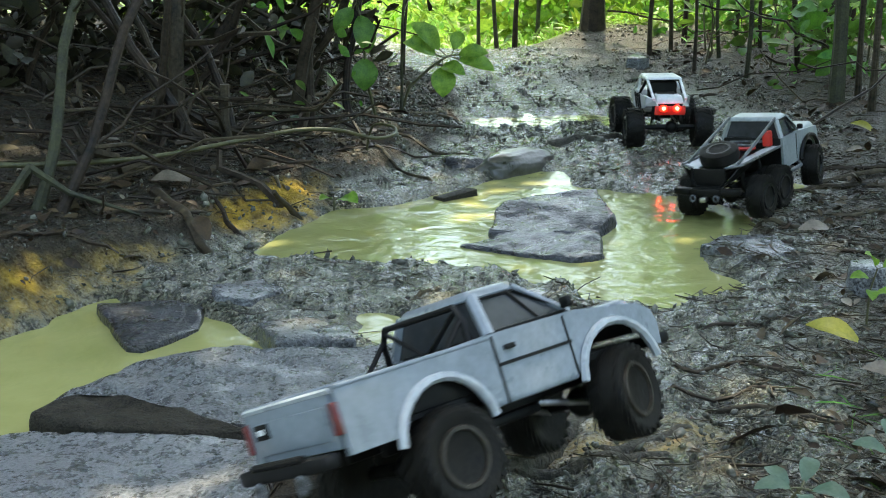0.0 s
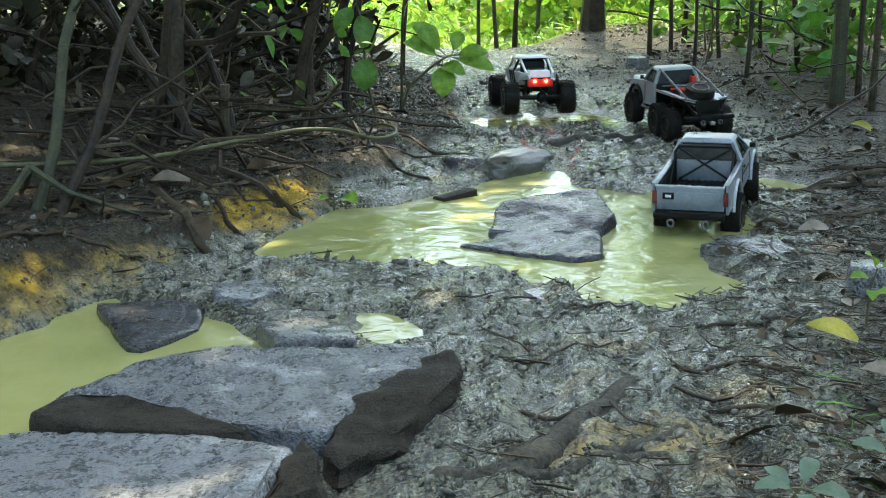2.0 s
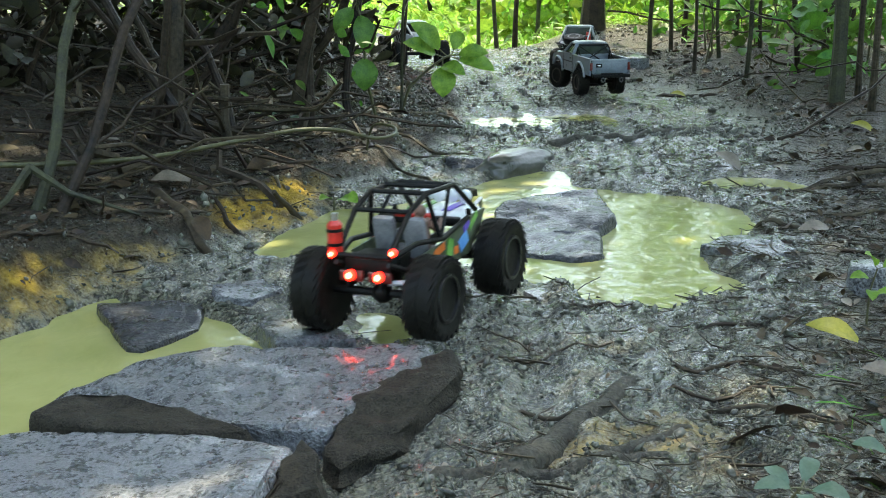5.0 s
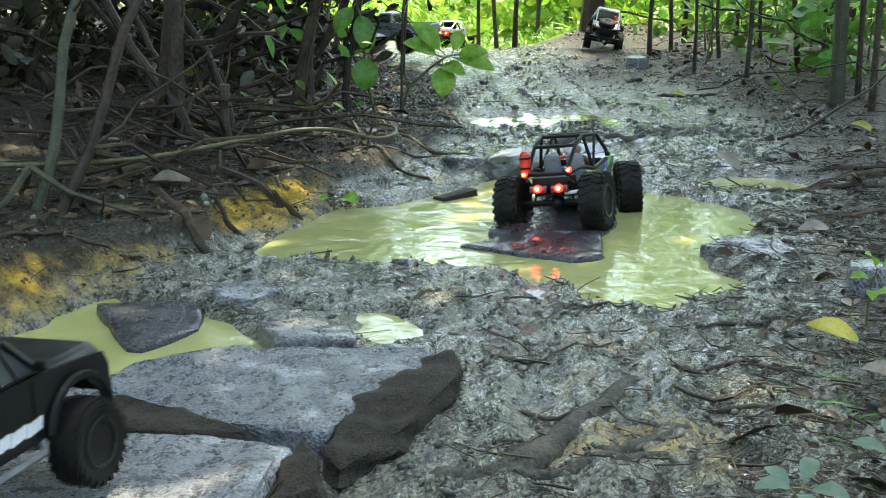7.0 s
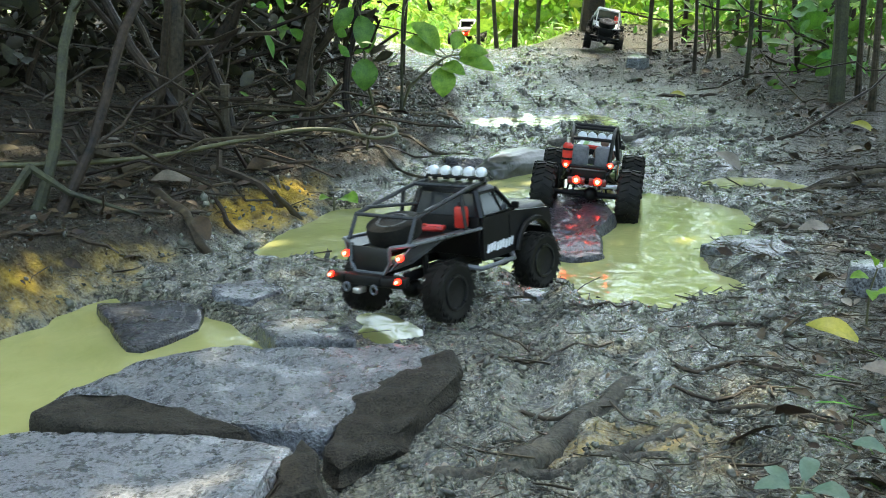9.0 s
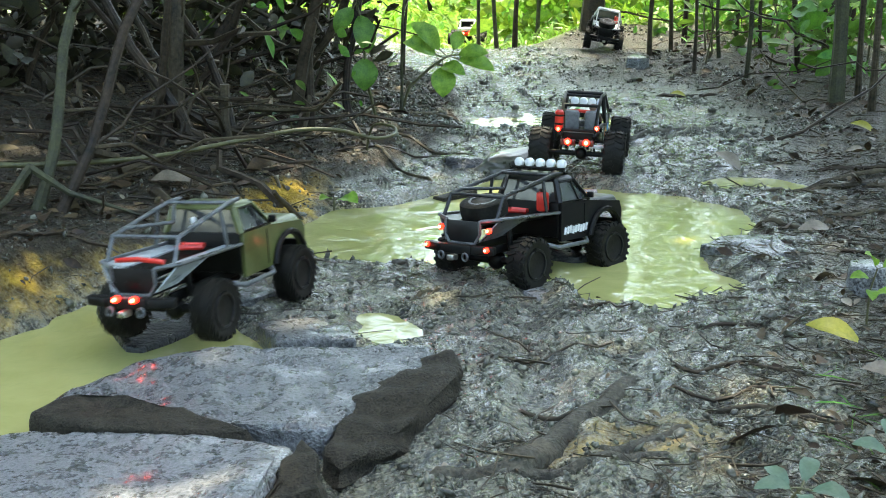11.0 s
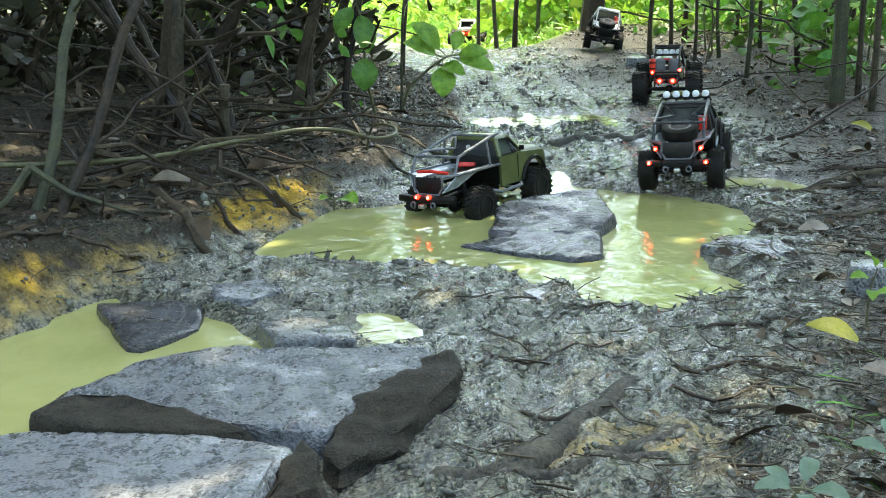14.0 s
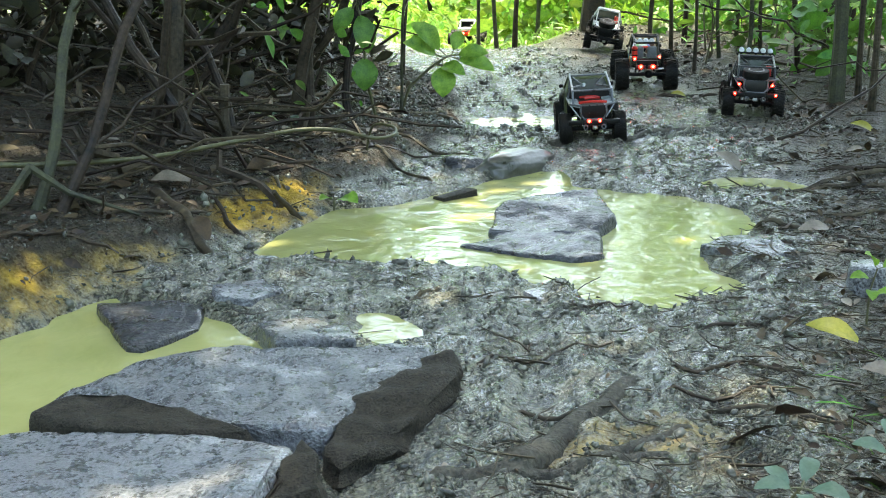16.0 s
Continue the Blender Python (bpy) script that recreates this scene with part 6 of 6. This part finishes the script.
def motions():
    drive(PICKUP, [
        (0.0, 0.072, 1.208, 0.092, 0.6, -25, -47.8), (0.5, 0.140, 1.533, 0.067, 1.4, -8, -20.3), (1.0, 0.314, 2.060, 0.014, -8, -2, -23.6),
        (1.5, 0.497, 2.507, -0.029, -4.4, -5, -24.3), (2.0, 0.631, 2.871, -0.010, 6, -1.9, -21.5), (2.5, 0.642, 3.100, 0.008, -3, -1.5, -3.1),
        (3.0, 0.555, 3.415, 0.010, -4, -0.7, 8.6), (3.5, 0.584, 3.863, 0.0, -2, -0.5, 1.6), (4.0, 0.584, 4.333, 0.0, -4, -0.5, -10.9), (4.2, 0.619, 4.522, 0.0, 0, -1, -12.9),
        (5.0, 0.589, 5.080, 0.01, 0, 0, 14.1), (5.6, 0.449, 5.410, 0.01, 0, 0, 44.1), (6.3, 0.189, 5.680, 0.01, 0, 0, 59.1), (6.6, -0.011, 5.980, 0.02, 0, 0, 63.1),
        (6.9, -0.201, 6.340, 0.03, 0, 0, 63.1), (7.2, -0.411, 6.620, 0.05, 0, 0, 69.1), (7.5, -0.731, 6.810, 0.10, 0, 0, 77.1), (8.5, -1.711, 7.060, 0.20, 0, 0, 84.1), (16.0, -1.711, 7.060, 0.20, 0, 0, 84.1)])
    drive(BUGGY, [
        (0.0, 0.671, 3.825, 0.018, -1, -1, -0.5), (0.5, 0.609, 4.027, 0.018, -3, -4, 4.2), (1.0, 0.473, 4.205, 0.004, -4, -2.6, 8.8), (1.5, 0.400, 4.434, 0.002, 1, -3, 6.4),
        (2.0, 0.323, 4.568, 0.005, -2, -0.6, 6.4), (2.5, 0.260, 4.790, 0.007, 0, -1.6, 9.6), (3.0, 0.171, 5.012, 0.01, 0, 1, 14.8), (3.5, 0.104, 5.192, 0.02, 0, 1.6, 19.7),
        (4.2, 0.006, 5.492, 0.03, 0, 2, 25.7), (5.0, -0.144, 5.942, 0.03, 0, 0, 15.7), (5.7, -0.224, 6.942, 0.03, 0, 0, 1.7), (6.3, -0.144, 7.842, -0.08, -6, 0, -12.3), (6.9, 0.026, 8.442, -0.15, -4, 0, -18.3),
        (7.4, 0.156, 8.792, -0.175, -2, 0, -8.3), (7.9, 0.176, 8.892, -0.175, 0, 0, -4.3), (16.0, 0.176, 8.892, -0.175, 0, 0, -4.3)])
    drive(SIX, [
        (0.0, 0.747, 2.921, 0.021, 4.9, -5.3, -36.8), (0.5, 0.851, 3.193, 0.028, 2.6, -1, -21.5), (1.0, 0.936, 3.487, 0.025, 1.8, -3, -13.2), (1.5, 0.861, 3.765, 0.014, -2.5, -4, 5.9),
        (2.0, 0.755, 3.982, 0.024, 2.2, -2, 12.3), (2.5, 0.696, 4.284, 0.015, -4, -4, 6.6), (3.0, 0.577, 4.461, 0.02, -2, 0, 10.0), (3.5, 0.538, 4.684, 0.015, 0, 0, 1.4), (4.0, 0.509, 4.977, 0.02, 1, 1, -3.2),
        (4.2, 0.507, 5.104, 0.02, 0, 1, -6.6), (5.0, 0.620, 5.763, 0.02, 0, 0, -12.4), (5.6, 0.755, 6.354, 0.01, 0, 0, -10.7), (6.2, 0.880, 6.946, 0.02, 5, 10, -7.0), (16.0, 0.880, 6.946, 0.02, 5, 10, -7.0)])
    drive(CRAWLER, [
        (0.0, -1.200, -0.700, ground_at(-1.2, -0.7) + 0.01, 0, 0, -23.0), (1.5, -1.150, -0.600, ground_at(-1.15, -0.6) + 0.01, 0, 0, -24.0), (2.5, -0.66, 0.82, 0.05, 2, 0, -24.6), (3.0, -0.495, 1.16, 0.05, 5, -3, -27.1), (3.5, -0.388, 1.3, 0.052, 6, -6, -29.7), (4.0, -0.281, 1.438, 0.062, 4, -14, -27.5),
        (4.2, -0.236, 1.509, 0.065, -3, -10, -26.3), (5.0, -0.045, 1.979, 0.04, 0, -2, -24.3), (5.7, 0.127, 2.370, 0.0, -3, 0, -26.4), (6.3, 0.230, 2.662, -0.02, -4, -5, -32.4), (6.5, 0.249, 2.724, -0.018, -5, -6.9, -32.4),
        (7.0, 0.306, 2.824, -0.015, -4.8, -7, -22.1), (7.5, 0.352, 2.947, 0.0, 0, 7.7, -14.9), (8.0, 0.363, 2.997, -0.01, 1, 6.9, -13.5), (8.5, 0.350, 2.965, -0.015, -2, 3.2, -10.5), (9.0, 0.350, 2.953, -0.015, -3, 4.2, -10.2),
        (9.6, 0.348, 3.026, -0.01, -2, 3, -9.6), (10.6, 0.371, 3.309, 0.0, 0, 2, -11.2), (11.5, 0.401, 3.569, 0.012, 0, 2.5, -10.2), (12.0, 0.438, 3.884, 0.014, 1, 3, -1.5), (12.5, 0.620, 4.379, 0.0, -4, -1, -19.9), (13.0, 0.798, 4.577, -0.01, -1, -7, -31.1),
        (13.5, 0.841, 4.686, -0.005, 1, -2, -13.3), (14.0, 0.872, 4.820, 0.005, 2, -2, -11.8), (14.5, 0.866, 4.935, 0.01, 1, 0, -5.2), (15.0, 0.851, 5.040, 0.009, 0, -1, -2.6), (15.5, 0.833, 5.204, 0.008, 0, 1, 1.9), (16.0, 0.846, 5.243, 0.012, 2, -1, -5.5)])
    drive(TRUCK_BLACK, [
        (0.0, -1.150, -1.700, ground_at(-1.15, -1.7) + 0.01, 0, 0, -18.0), (5.0, -1.150, -1.700, ground_at(-1.15, -1.7) + 0.01, 0, 0, -18.0), (6.5, -0.615, 0.850, 0.05, 0, 0, -18.3), (7.0, -0.518, 1.190, 0.045, 0, -3, -18.7), (7.5, -0.448, 1.376, 0.042, -2, -8, -18.0), (8.0, -0.319, 1.624, 0.041, -9, -4.1, -19.5),
        (8.5, -0.157, 1.870, 0.02, -5, -11, -30.8), (9.0, 0.022, 2.089, 0.026, -1, -3.8, -36.0), (9.8, 0.112, 2.238, 0.015, -3, -4, -37.4), (11.0, 0.180, 2.370, -0.012, -4, -4, -39.2), (11.5, 0.199, 2.404, -0.017, -4.8, -3.6, -40.5), (12.0, 0.280, 2.442, -0.014, 0, -3.7, -37.5),
        (12.5, 0.405, 2.623, -0.015, -2.2, 3.5, -31.9), (13.0, 0.487, 2.803, -0.017, 2, 1, -24.2), (13.5, 0.561, 2.989, -0.012, 3, 1, -18.8), (14.0, 0.644, 3.218, 0.013, 0, -4.2, -15.9), (14.5, 0.787, 3.564, 0.008, 0, -4, -19.3), (15.0, 0.961, 4.011, 0.008, 0, -7, -18.7),
        (15.5, 1.100, 4.352, 0.01, 1, -2, -19.3), (16.0, 1.114, 4.487, 0.005, -2, 2, -11.7)])
    drive(TRUCK_OLIVE, [
        (0.0, -1.600, -2.700, ground_at(-1.6, -2.7) + 0.01, 0, 0, -18.0), (7.4, -1.600, -2.700, ground_at(-1.6, -2.7) + 0.01, 0, 0, -18.0), (9.4, -0.700, 0.750, 0.05, 0, 0, -18.0), (10.3, -0.531, 1.461, 0.05, 0, -2, -19.4), (11.0, -0.382, 2.000, 0.02, -2, -4, -20.6), (11.5, -0.287, 2.251, 0.006, -1.9, -4.5, -21.9), (12.0, -0.202, 2.442, -0.020, -8, -4.6, -20.0),
        (12.5, -0.132, 2.585, -0.030, -4.1, -1.7, -18.6), (13.0, -0.021, 2.820, -0.035, -3.4, -2.6, -20.8), (13.5, 0.087, 2.961, -0.026, 0, -5, -30.5), (14.0, 0.096, 2.996, -0.030, 1, -4, -33.5), (14.5, 0.131, 3.001, -0.029, 0, -6, -32.7), (15.0, 0.347, 3.289, -0.005, 1.6, -4.6, -30.2),
        (15.5, 0.459, 3.542, 0.007, -2.4, -2.9, -11.0), (16.0, 0.471, 3.963, 0.005, 0.6, -3.6, -2.2)])


motions()
